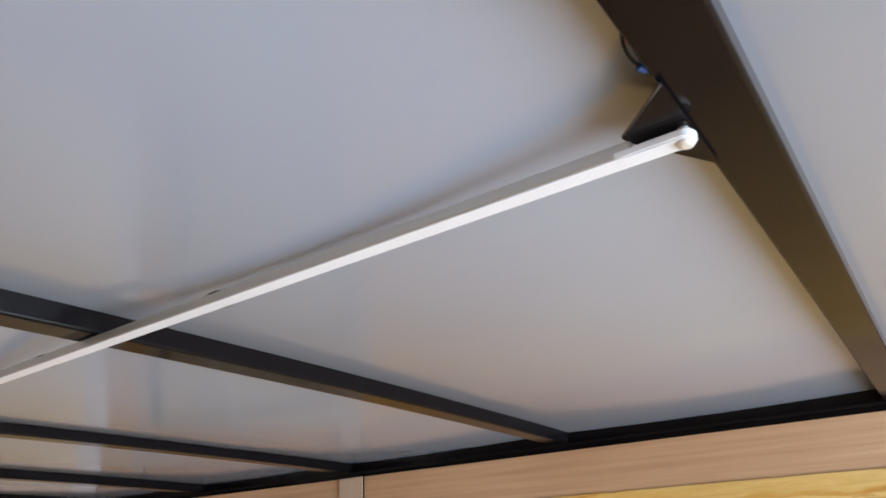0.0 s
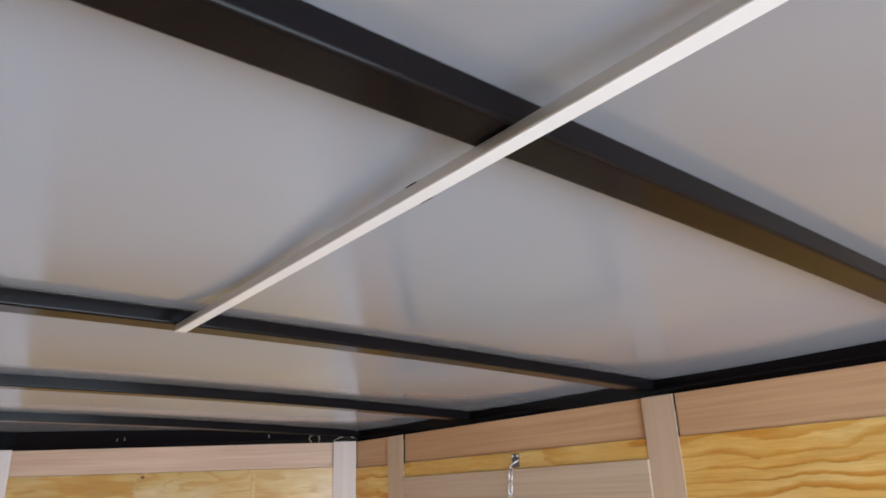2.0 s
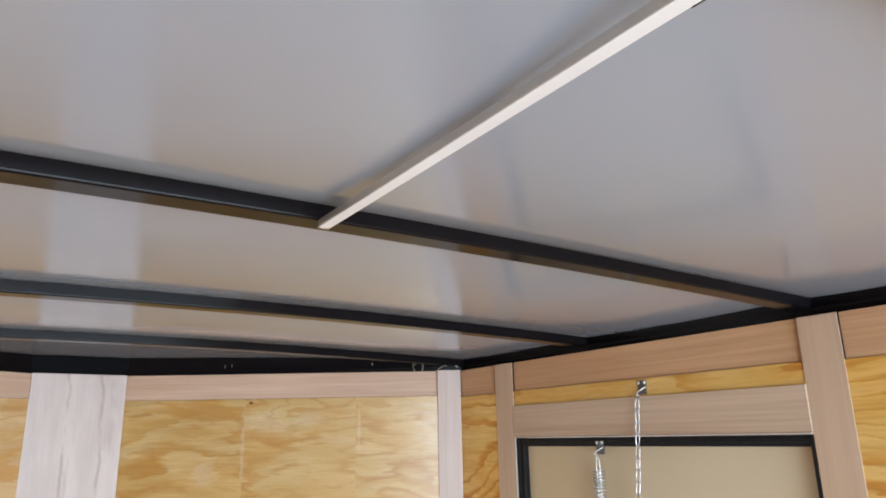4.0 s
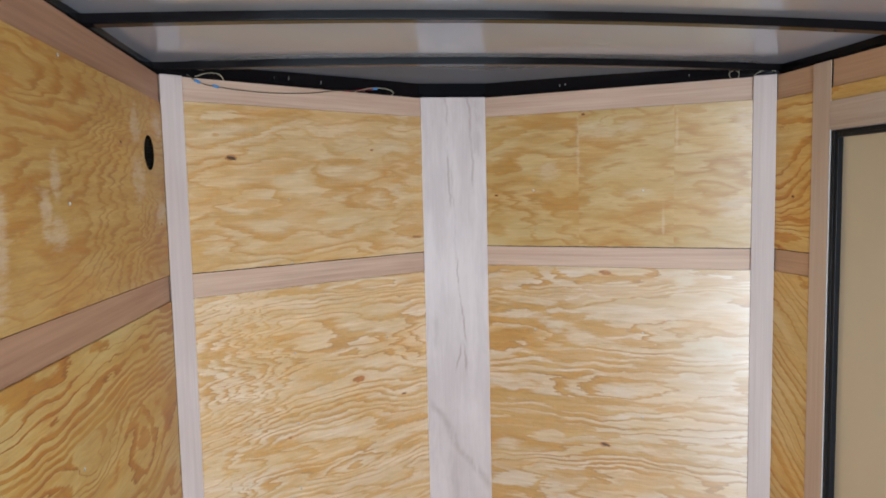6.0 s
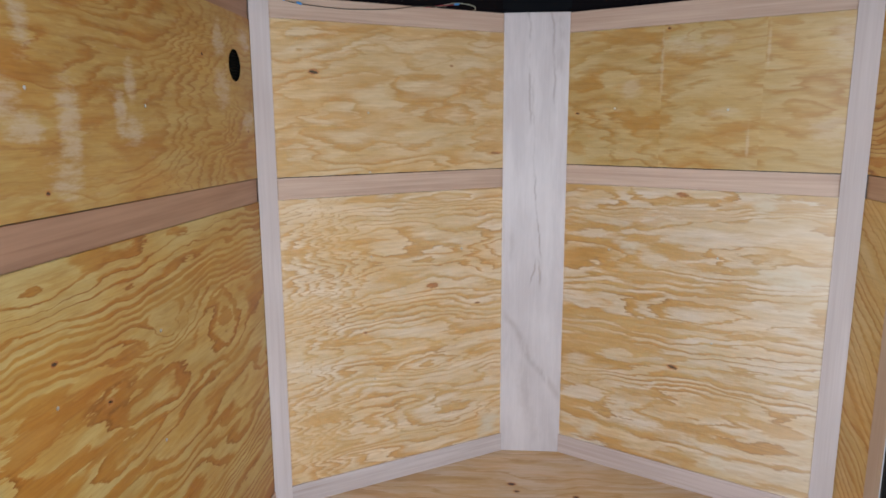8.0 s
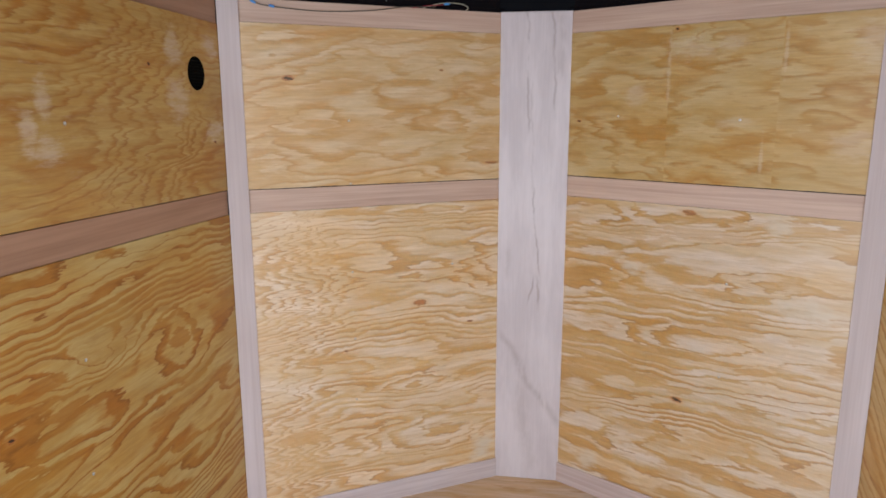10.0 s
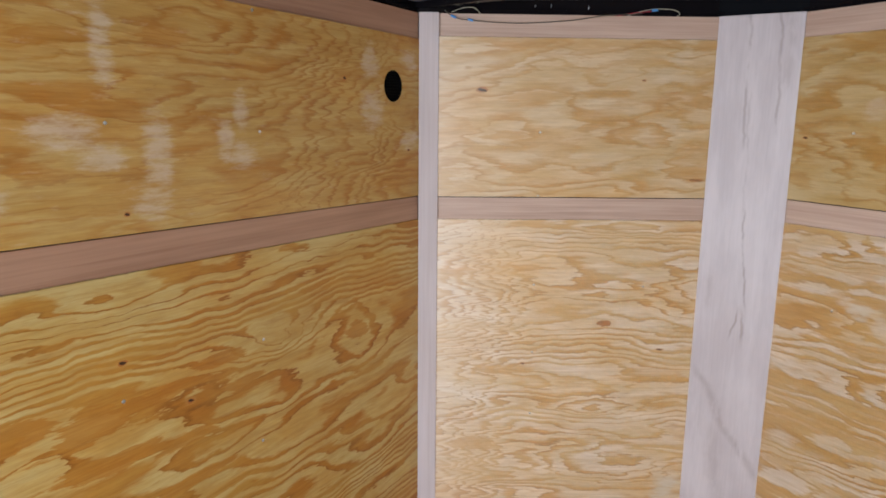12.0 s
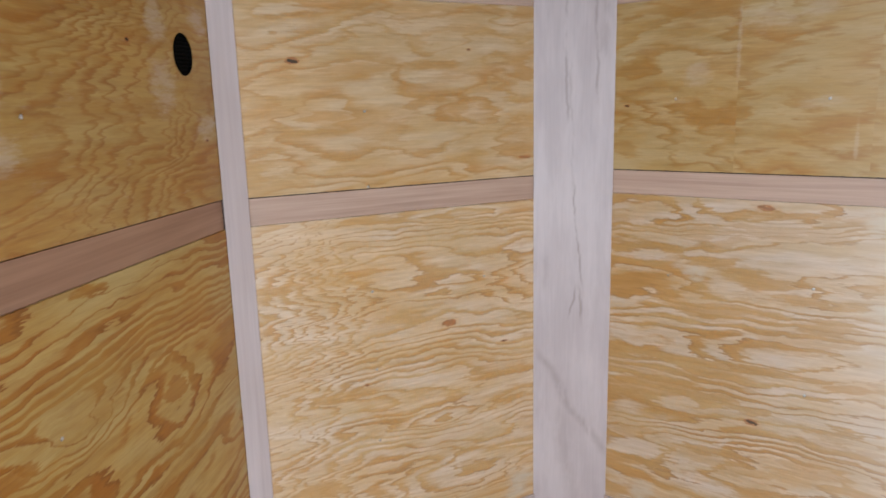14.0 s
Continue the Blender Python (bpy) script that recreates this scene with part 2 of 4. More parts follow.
def nose_board():
    """Pale veneer with a few wandering brown heart lines along the board."""
    n = Nodes("pale_veneer")
    sep = n.add("ShaderNodeSeparateXYZ")
    n.plug(n.co, sep.inputs[0])
    u, z = sep.outputs[0], sep.outputs[2]
    fine = n.noise(n.vec("MULTIPLY", n.co, (170, 1, 5)), 1.0, 3.0, 0.6)
    cloud = n.span(n.noise(n.vec("MULTIPLY", n.co, (9, 1, 2.2)), 1.0, 4.0, 0.6), 0.35, 0.68)
    col = n.mix(cloud, (0.50, 0.41, 0.39), (0.60, 0.505, 0.48))
    # place at its foot and head, sway, width, foot, head, strength
    for k, (c0, c1, sway, w, low, high, force) in enumerate(((0.150, 0.167, 0.035, 0.0055, 1.42, 2.05, 0.75), (0.045, 0.080, 0.035, 0.0055, 1.48, 2.05, 0.75), (0.030, 0.045, 0.03, 0.016, 1.60, 2.05, 0.45), (0.125, 0.135, 0.04, 0.004, 1.18, 1.66, 0.35), (0.100, 0.126, 0.03, 0.0045, 0.86, 1.26, 0.95), (0.140, 0.112, 0.03, 0.0045, 0.74, 0.90, 0.9), (0.100, 0.104, 0.03, 0.006, 0.72, 0.90, 0.95), (0.215, 0.205, 0.05, 0.012, 0.84, 1.02, 0.35), (-0.02, 0.27, 0.06, 0.020, 0.22, 0.66, 0.55), (0.10, 0.16, 0.10, 0.03, 0.02, 0.45, 0.3))):
        at = n.add("ShaderNodeCombineXYZ")
        n.plug(n.math("MULTIPLY", z, 2.2), at.inputs[2])
        at.inputs[0].default_value = 3.7 * k
        path = n.math("ADD", n.math("MULTIPLY", n.math("SUBTRACT", n.noise(at.outputs[0], 1.6, 4.0, 0.62), 0.5), sway * 2.2), n.span(z, low, high, c0, c1, False))
        off = n.math("ABSOLUTE", n.math("SUBTRACT", u, path))
        mask = n.math("MULTIPLY", n.span(off, 0.0, w * 1.5, 1.0, 0.0), n.math("MULTIPLY", n.span(z, low, low + 0.06), n.span(z, high - 0.06, high, 1.0, 0.0)))
        broken = n.span(n.noise(n.vec("MULTIPLY", n.co, (30, 1, 9)), 1.0, 3.0, 0.6), 0.33, 0.55)
        col = n.mix(n.math("MULTIPLY", n.math("MULTIPLY", mask, broken), force * 0.62), col, (0.27, 0.19, 0.15))
    col = n.mix(0.28, col, n.ramp(fine, [(0.3, (0.8, 0.78, 0.76)), (0.6, (1.0, 1.0, 1.0))]), "MULTIPLY")
    n.bump(fine, 0.06, 0.001)
    return n.done(col, 0.48, spec=0.4)


def paint(name, color, rough, metal=0.0, spec=0.5, vary=0.15, scale=6.0, speck=0.0, coat=0.0, relief=0.03):
    n = Nodes(name)
    v = n.noise(n.co, scale, 4.0, 0.6)
    dark = tuple(c * (1 - vary) for c in color)
    col = n.mix(n.span(v, 0.35, 0.65), dark, color)
    if speck:
        s = n.span(n.noise(n.co, 260.0, 1.0, 0.5), 0.74, 0.78)
        col = n.mix(n.math("MULTIPLY", s, speck), col, (0.5, 0.45, 0.4))
    r = n.span(n.noise(n.co, scale * 3, 3.0, 0.6), 0.3, 0.7, rough * 0.85, rough * 1.2)
    if relief:
        n.bump(n.noise(n.co, 180.0, 2.0, 0.5), relief, 0.0006)
    else:
        r = rough
    return n.done(col, r, metal, spec, coat)


def ground_material():
    n = Nodes("gravel_drive")
    v = n.noise(n.co, 40.0, 4.0, 0.7)
    w = n.noise(n.co, 0.6, 3.0, 0.5)
    col = n.mix(n.span(w, 0.35, 0.65), (0.24, 0.22, 0.19), (0.36, 0.33, 0.29))
    col = n.mix(0.5, col, n.ramp(v, [(0.3, (0.5, 0.5, 0.5)), (0.7, (1, 1, 1))]), "MULTIPLY")
    n.bump(v, 0.5, 0.01)
    return n.done(col, 0.9, spec=0.2)


STEEL = paint("black_steel_paint", (0.0066, 0.0052, 0.0060), 0.15, spec=0.11, vary=0.15, relief=0.0)
NOSE_STEEL = paint("dull_black_steel", (0.004, 0.004, 0.005), 0.6, spec=0.04, vary=0.15, relief=0.0)
CEIL = paint("satin_ceiling_sheet", (0.285, 0.313, 0.385), 0.14, spec=1.0, vary=0.03, scale=1.5, relief=0.0)
WORN_STEEL = paint("rubbed_steel", (0.10, 0.09, 0.085), 0.45, metal=0.3, vary=0.3, scale=120.0)
# Coloured dark to put shade into the open joints in front of it.
SKIN = paint("joint_shade_skin", (0.03, 0.03, 0.032), 0.45, spec=0.5)
RODM = paint("white_painted_bar", (0.74, 0.75, 0.81), 0.32, vary=0.05)
RODSIDE = paint("brushed_aluminium", (0.62, 0.60, 0.57), 0.35, metal=0.75, vary=0.08)
PLATE = paint("dark_zinc_plate", (0.16, 0.16, 0.17), 0.35, metal=0.9, vary=0.2, scale=60.0)
ZINC = paint("zinc_plate", (0.60, 0.62, 0.64), 0.33, metal=1.0, vary=0.12, scale=40.0)
BRIGHT = paint("bright_zinc", (0.78, 0.78, 0.78), 0.3, metal=0.35, vary=0.05)
DOORM = paint("door_sheet", (0.58, 0.475, 0.328), 0.09, vary=0.04, scale=2.0)
JAMB = paint("white_jamb_paint", (0.62, 0.59, 0.57), 0.4, vary=0.05)
RUBBER = paint("black_rubber", (0.010, 0.010, 0.012), 0.42, spec=0.2, vary=0.2)
DARK = paint("dark_plastic", (0.003, 0.003, 0.003), 0.7, spec=0.05, vary=0.2)
BLUE_DARK = paint("dark_blue_plastic", (0.02, 0.08, 0.35), 0.35, vary=0.1)
BLUE = paint("blue_plastic", (0.06, 0.28, 0.64), 0.35, vary=0.1)
RED = paint("red_insulation", (0.36, 0.018, 0.035), 0.4, vary=0.1)
WIRE_PALE = paint("pale_insulation", (0.42, 0.38, 0.28), 0.4, vary=0.1)
WIRE_BLACK = paint("black_insulation", (0.006, 0.006, 0.007), 0.5, spec=0.2, vary=0.1)
WIRE_DARK = paint("dark_insulation", (0.05, 0.045, 0.03), 0.4, vary=0.1)
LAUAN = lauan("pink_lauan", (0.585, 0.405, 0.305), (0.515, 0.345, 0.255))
LAUAN_WARM = lauan("warm_lauan", (0.60, 0.375, 0.225), (0.53, 0.31, 0.178))
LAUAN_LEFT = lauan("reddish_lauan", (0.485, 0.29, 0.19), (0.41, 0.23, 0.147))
LAUAN_FOOT = lauan("greyed_lauan", (0.57, 0.435, 0.385), (0.50, 0.375, 0.325))
LAUAN_BASE = lauan("pale_lauan_base", (0.575, 0.475, 0.445), (0.505, 0.405, 0.37))
LAUAN_HEAD = lauan("pale_lauan", (0.56, 0.43, 0.33), (0.50, 0.37, 0.28))
LAUAN_UP = lauan("pale_lauan_upright", (0.575, 0.475, 0.445), (0.505, 0.405, 0.37), upright=True)
LAUAN_DOOR = lauan("lauan_upright", (0.60, 0.45, 0.335), (0.53, 0.38, 0.28), upright=True)
POST = nose_board()

# The left wall's weaker light is put into both its sheets' tone.
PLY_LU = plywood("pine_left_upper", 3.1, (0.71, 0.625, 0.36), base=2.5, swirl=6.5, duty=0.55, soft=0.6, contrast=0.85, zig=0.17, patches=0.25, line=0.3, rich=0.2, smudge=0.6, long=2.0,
                 belts=[(1.64, 0.07, 5.0), (1.35, 0.03, 3.0)], columns=[(0.42, 0.40, 9.0)],
                 eyes=[(1.05, 1.57, 0.45, 0.05, 1.6), (0.28, 1.46, 0.20, 0.10, 2.5), (0.95, 1.74, 0.30, 0.06, 2.0)],
                 patch=[(1.25, 1.58, 0.10, 0.035), (1.17, 1.545, 0.12, 0.02), (1.02, 1.705, 0.07, 0.03), (1.27, 1.69, 0.09, 0.02), (0.93, 1.53, 0.10, 0.018)],
                 filler=[(1.04, 1.45, 0.05, 0.13), (1.055, 1.35, 0.06, 0.06), (1.17, 1.45, 0.07, 0.04), (1.25, 1.50, 0.09, 0.05), (1.155, 1.68, 0.035, 0.13), (0.80, 1.54, 0.035, 0.06), (0.85, 1.48, 0.035, 0.07), (0.80, 1.44, 0.06, 0.05), (0.275, 1.69, 0.06, 0.06), (0.265, 1.555, 0.08, 0.08), (0.06, 1.72, 0.06, 0.05), (0.06, 1.46, 0.07, 0.05), (1.40, 1.38, 0.06, 0.03)],
                 knots=[(1.127, 1.330, 0.006, 0.004, 0.9), (0.40, 1.645, 0.006, 0.005, 0.9), (0.066, 1.425, 0.006, 0.003, 0.9)])
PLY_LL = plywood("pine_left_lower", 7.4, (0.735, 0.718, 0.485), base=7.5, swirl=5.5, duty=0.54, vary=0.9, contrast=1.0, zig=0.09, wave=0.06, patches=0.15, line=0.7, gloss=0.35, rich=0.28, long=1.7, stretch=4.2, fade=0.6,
                 belts=[(1.02, 0.065, 6.0), (1.13, 0.03, 2.5), (0.56, 0.05, 3.0), (0.36, 0.05, 4.0), (0.18, 0.06, 4.0)],
                 eyes=[(0.70, 0.945, 0.36, 0.060, 2.6), (0.36, 0.84, 0.24, 0.13, 2.2), (0.70, 0.79, 0.32, 0.08, 2.0), (1.00, 0.70, 0.35, 0.06, 1.6), (1.20, 1.13, 0.22, 0.05, 1.2), (0.24, 0.50, 0.34, 0.12, 2.0), (1.7, 0.9, 0.4, 0.08, 2.5)],
                 blotch=[(0.66, 0.945, 0.24, 0.035, -0.35), (1.0, 1.02, 0.9, 0.07, 0.12), (1.10, 1.13, 0.5, 0.06, -0.4), (0.50, 1.14, 0.5, 0.05, -0.3), (0.60, 0.62, 0.2, 0.05, -0.2)],
                 patch=[(1.40, 0.925, 0.08, 0.035), (1.25, 0.89, 0.08, 0.035), (1.08, 0.905, 0.14, 0.018), (1.20, 0.80, 0.14, 0.025), (0.90, 0.94, 0.09, 0.018), (0.83, 0.86, 0.07, 0.02), (1.00, 0.765, 0.10, 0.015), (0.36, 0.87, 0.05, 0.03), (1.0, 0.66, 0.12, 0.014)],
                 knots=[(0.998, 0.866, 0.009, 0.005, 0.9), (1.165, 1.012, 0.009, 0.005, 0.9)])
PLY_VLU = plywood("pine_nose_left_upper", 1.3, (0.9, 0.855, 0.8), base=7.0, swirl=8, duty=0.58, soft=0.6, contrast=0.9, zig=0.20, wave=0.05, patches=0.35, line=0.12, lean=0.06, gloss=1.0, satin=2.0, long=2.2,
                  patch=[(0.60, 1.638, 0.12, 0.022), (0.36, 1.645, 0.10, 0.014), (0.17, 1.79, 0.08, 0.018), (0.04, 1.78, 0.05, 0.035), (0.43, 1.53, 0.04, 0.03), (0.27, 1.505, 0.05, 0.03), (0.06, 1.365, 0.07, 0.022), (0.72, 1.52, 0.06, 0.018), (0.04, 1.60, 0.05, 0.03)],
                  belts=[(1.30, 0.04, 2.0)], knots=[(0.80, 1.628, 0.016, 0.008, 1.0), (0.245, 1.665, 0.006, 0.003, 0.3), (0.04, 1.325, 0.02, 0.004, 0.3)])
PLY_VLL = plywood("pine_nose_left_lower", 5.9, (1.01, 1.01, 1.11), base=9.0, swirl=7.0, duty=0.6, vary=0.9, contrast=0.88, zig=0.24, wave=0.05, patches=0.22, line=0.6, soft=0.32, lean=-0.03, gloss=1.0, satin=2.1, long=1.8, fade=0.45,
                  belts=[(1.09, 0.05, 4.0), (0.70, 0.075, 6.0), (0.43, 0.03, 2.5), (0.13, 0.05, 2.0)], columns=[(0.80, 0.20, 5.0)],
                  eyes=[(0.30, 1.135, 0.22, 0.035, 1.7), (0.02, 0.90, 0.28, 0.08, 1.6), (0.35, 0.90, 0.20, 0.03, 1.2), (0.60, 0.55, 0.30, 0.06, 2.2), (0.36, 0.47, 0.22, 0.035, 1.8), (0.30, 0.24, 0.40, 0.09, 3.0), (0.66, 0.17, 0.22, 0.05, 2.0), (0.70, 0.90, 0.24, 0.04, 1.5)],
                  blotch=[(0.10, 0.70, 0.45, 0.14, 0.22), (0.60, 0.885, 0.22, 0.05, -0.3), (0.60, 0.20, 0.25, 0.06, -0.3), (0.2, 0.56, 0.2, 0.03, -0.25)],
                  patch=[(0.70, 0.605, 0.12, 0.018), (0.12, 0.585, 0.16, 0.012), (0.08, 0.48, 0.09, 0.016), (0.62, 0.985, 0.08, 0.014), (0.87, 0.96, 0.05, 0.02), (0.80, 0.30, 0.06, 0.03)],
                  filler=[(0.065, 0.14, 0.08, 0.09)], smudge=0.85, knots=[(0.335, 0.80, 0.022, 0.009, 0.0), (0.125, 0.70, 0.010, 0.003, 0.8), (0.63, 0.645, 0.006, 0.003, 0.6)])
PLY_VRU = plywood("pine_nose_right_upper", 9.2, (0.72, 0.66, 0.48), base=5.0, swirl=8, duty=0.58, soft=0.65, contrast=0.9, zig=0.20, wave=0.12, patches=0.35, line=0.10, gloss=1.0, satin=1.75, smudge=0.35, long=2.2,
                  seams=[(0.335, 0.25), (0.685, 0.35)], patch=[(0.84, 1.755, 0.16, 0.035), (0.655, 1.555, 0.04, 0.022), (0.55, 1.64, 0.04, 0.025), (0.73, 1.44, 0.08, 0.025), (0.42, 1.42, 0.07, 0.03), (0.27, 1.785, 0.05, 0.014), (0.98, 1.60, 0.05, 0.04), (1.02, 1.34, 0.05, 0.03)],
                  filler=[(0.687, 1.65, 0.009, 0.16), (0.325, 1.70, 0.008, 0.10), (0.372, 1.37, 0.008, 0.09), (0.62, 1.72, 0.10, 0.05), (0.48, 1.73, 0.07, 0.04), (0.46, 1.48, 0.08, 0.025), (0.80, 1.57, 0.06, 0.05), (0.08, 1.70, 0.10, 0.10), (0.12, 1.42, 0.10, 0.07)],
                  knots=[(0.667, 1.785, 0.006, 0.005, 0.9), (1.02, 1.482, 0.007, 0.004, 0.8)])
PLY_VRL = plywood("pine_nose_right_lower", 12.6, (0.92, 0.955, 1.14), base=6.5, swirl=6.0, duty=0.5, vary=0.9, contrast=1.0, zig=0.26, wave=0.05, patches=0.45, line=0.7, soft=0.2, lean=0.05, gloss=1.0, satin=2.15, long=1.9, fade=0.6,
                  belts=[(1.14, 0.025, 3.0), (0.86, 0.05, 3.0), (0.44, 0.03, 3.0), (0.62, 0.06, 3.0)],
                  eyes=[(0.55, 0.76, 0.40, 0.05, 0.9), (0.30, 0.98, 0.28, 0.05, 1.6), (0.25, 0.60, 0.35, 0.05, 0.8), (0.40, 0.25, 0.35, 0.08, 2.0)],
                  blotch=[(0.95, 0.62, 0.50, 0.20, 0.55), (0.95, 0.95, 0.45, 0.14, 0.45), (0.20, 0.70, 0.32, 0.28, -0.18), (0.25, 1.06, 0.3, 0.05, -0.2)],
                  patch=[(1.02, 0.95, 0.10, 0.03), (0.72, 1.03, 0.10, 0.016), (0.58, 0.975, 0.07, 0.03), (0.70, 0.875, 0.18, 0.026), (0.40, 0.85, 0.08, 0.025), (0.48, 0.93, 0.07, 0.02), (0.86, 0.585, 0.24, 0.028), (0.66, 0.70, 0.22, 0.016), (0.58, 0.55, 0.05, 0.02), (0.96, 0.31, 0.12, 0.018), (0.70, 0.385, 0.10, 0.018), (1.03, 0.18, 0.06, 0.03), (0.50, 0.285, 0.16, 0.024), (0.20, 0.345, 0.12, 0.026), (0.34, 0.68, 0.06, 0.016), (0.22, 1.16, 0.10, 0.022), (0.55, 1.185, 0.16, 0.012)],
                  filler=[(0.93, 0.15, 0.06, 0.06), (0.40, 0.145, 0.05, 0.04), (0.30, 1.155, 0.06, 0.03), (0.78, 0.955, 0.05, 0.04), (0.20, 0.90, 0.14, 0.05)], smudge=0.75, knots=[(0.585, 0.497, 0.018, 0.008, 1.0), (0.585, 1.178, 0.020, 0.007, 0.25)])
PLY_R = plywood("pine_right", 15.5, (0.95, 0.83, 0.49), base=26.0, swirl=7.0, duty=0.50, contrast=0.9, zig=0.07, wave=0.14, patches=0.25, line=0.4, soft=0.3)
PLY_RU = plywood("pine_right_upper", 21.5, (0.95, 0.87, 0.56), base=20.0, swirl=4.0, duty=0.40, contrast=1.0, zig=0.03, wave=0.10, patches=0.1, line=1.0, rich=0.3, arches=[(-0.005, 1.52, 0.24, 0.22, 2.4)], belts=[(1.36, 0.04, 1.5)], patch=[(-0.06, 1.31, 0.08, 0.018), (-0.12, 1.375, 0.09, 0.010)], knots=[(-0.10, 1.46, 0.006, 0.004, 0.8)])
PLY_RL = plywood("pine_right_lower", 24.5, (0.93, 0.85, 0.56), base=22.0, swirl=4.0, duty=0.42, contrast=1.0, zig=0.03, wave=0.16, patches=0.12, line=0.5, soft=0.2, lean=-0.8)
PLY_FLOOR = plywood("pine_floor", 18.0, (0.95, 0.94, 1.05), base=12.0, swirl=6.0, duty=0.35, contrast=0.5, patches=0.15, line=0.2, knots=[(-0.115, -0.248, 0.014, 0.010, 1.0), (-0.095, -0.193, 0.010, 0.007, 1.0), (0.136, -0.165, 0.011, 0.008, 1.0)], flat=True)

# ---- mesh helpers ----
def part(name, bm, material, parent=None, label="", m=None):
    """Links a bmesh as one mesh object, as a part of its parent or as a thing of its own."""
    me = bpy.data.meshes.new(name)
    bm.normal_update()
    bm.to_mesh(me)
    bm.free()
    me.materials.append(material)
    ob = new(name, me)
    if m is not None:
        ob.matrix_world = m
    if parent is not None:
        ob.parent = parent
        ob.matrix_parent_inverse = parent.matrix_world.inverted()
    return tagged(ob, label=label)


def empty(name, m=None):
    ob = new(name)
    if m is not None:
        ob.matrix_world = m
    return ob


def settle():
    bpy.context.view_layer.update()


def box(x0, x1, y0, y1, z0, z1, bevel=0.0, bm=None):
    bm = bm or bmesh.new()
    made = bmesh.ops.create_cube(bm, size=1.0, matrix=Matrix.Translation(((x0 + x1) / 2, (y0 + y1) / 2, (z0 + z1) / 2)) @ Matrix.Diagonal((x1 - x0, y1 - y0, z1 - z0, 1)))
    if bevel:
        edges = list({e for v in made["verts"] for e in v.link_edges})
        bmesh.ops.bevel(bm, geom=edges, offset=bevel, segments=2, affect="EDGES", profile=0.6)
    return bm


def tube(points, radius, sides=8, closed=False, bm=None):
    """A round wire along points."""
    bm = bm or bmesh.new()
    pts = [Vector(p) for p in points]
    k = len(pts)
    rings = []
    side = None
    for i, p in enumerate(pts):
        a = pts[(i - 1) % k] if closed or i else p
        b = pts[(i + 1) % k] if closed or i < k - 1 else p
        d = (b - a).normalized()
        side = d.orthogonal() if side is None else (side - d * side.dot(d))
        side = side.normalized()
        other = d.cross(side)
        rings.append([bm.verts.new(p + radius * (math.cos(t) * side + math.sin(t) * other)) for t in (2 * math.pi * j / sides for j in range(sides))])
    for i in range(k if closed else k - 1):
        r, s = rings[i], rings[(i + 1) % k]
        for j in range(sides):
            f = bm.faces.new((r[j], r[(j + 1) % sides], s[(j + 1) % sides], s[j]))
            f.smooth = True
    if not closed:
        bm.faces.new(rings[0][::-1])
        bm.faces.new(rings[-1])
    bmesh.ops.recalc_face_normals(bm, faces=bm.faces)
    return bm


def disc(radius, height, sides=16, dome=0.0, bm=None, m=Matrix()):
    """A round head standing on z = 0, domed at its top."""
    bm = bm or bmesh.new()
    rows = [(radius, 0.0), (radius, height * (1 - dome)), (radius * 0.8, height * (1 - dome * 0.35)), (radius * 0.45, height)]
    rings = [[bm.verts.new(m @ Vector((r * math.cos(a), r * math.sin(a), z))) for a in (2 * math.pi * j / sides for j in range(sides))] for r, z in rows]
    for r, s in zip(rings, rings[1:]):
        for j in range(sides):
            f = bm.faces.new((r[j], r[(j + 1) % sides], s[(j + 1) % sides], s[j]))
            f.smooth = True
    bm.faces.new(rings[0][::-1])
    bm.faces.new(rings[-1])
    return bm


def plane_at(origin, along):
    """The frame of a wall: x along it, y into the room, z up."""
    x = Vector((along[0], along[1], 0)).normalized()
    z = Vector((0, 0, 1))
    y = z.cross(x)
    m = Matrix((x, y, z)).transposed().to_4x4()
    m.translation = (origin[0], origin[1], 0)
    return m


# ---- plan ----
HALF, NOSE, NOSE_L, NOSE_R, REAR = 1.016, -0.543, -0.158, 0.10, 3.66
WALL_TOP, TRIM_LOW = 1.876, 1.794
LEFT = plane_at((0, -HALF), (1, 0))
RIGHT = plane_at((0, HALF), (-1, 0))
NOSE_LEFT = plane_at((NOSE, NOSE_L), (0 - NOSE, -HALF - NOSE_L))
NOSE_RIGHT = plane_at((0, HALF), (NOSE - 0, NOSE_R - HALF))
LEN_L = math.hypot(NOSE, HALF + NOSE_L)
LEN_R = math.hypot(NOSE, HALF - NOSE_R)
BOWS = (-0.02, 0.55, 1.147, 1.749, 2.346, 2.957, 3.575)
BAT = 0.007


def roof_z(y):
    """The underside of the slightly arched roof."""
    return 1.935 - 0.021 * (y / 1.03) ** 2


def wall(name, m, u0, u1, label):
    """A wall's outer skin, behind its sheets."""
    ob = part(name, box(u0, u1, -0.040, -0.012, -0.05, 1.86), SKIN, m=m)
    settle()
    return tagged(ob, label, "wall", kind="structure")


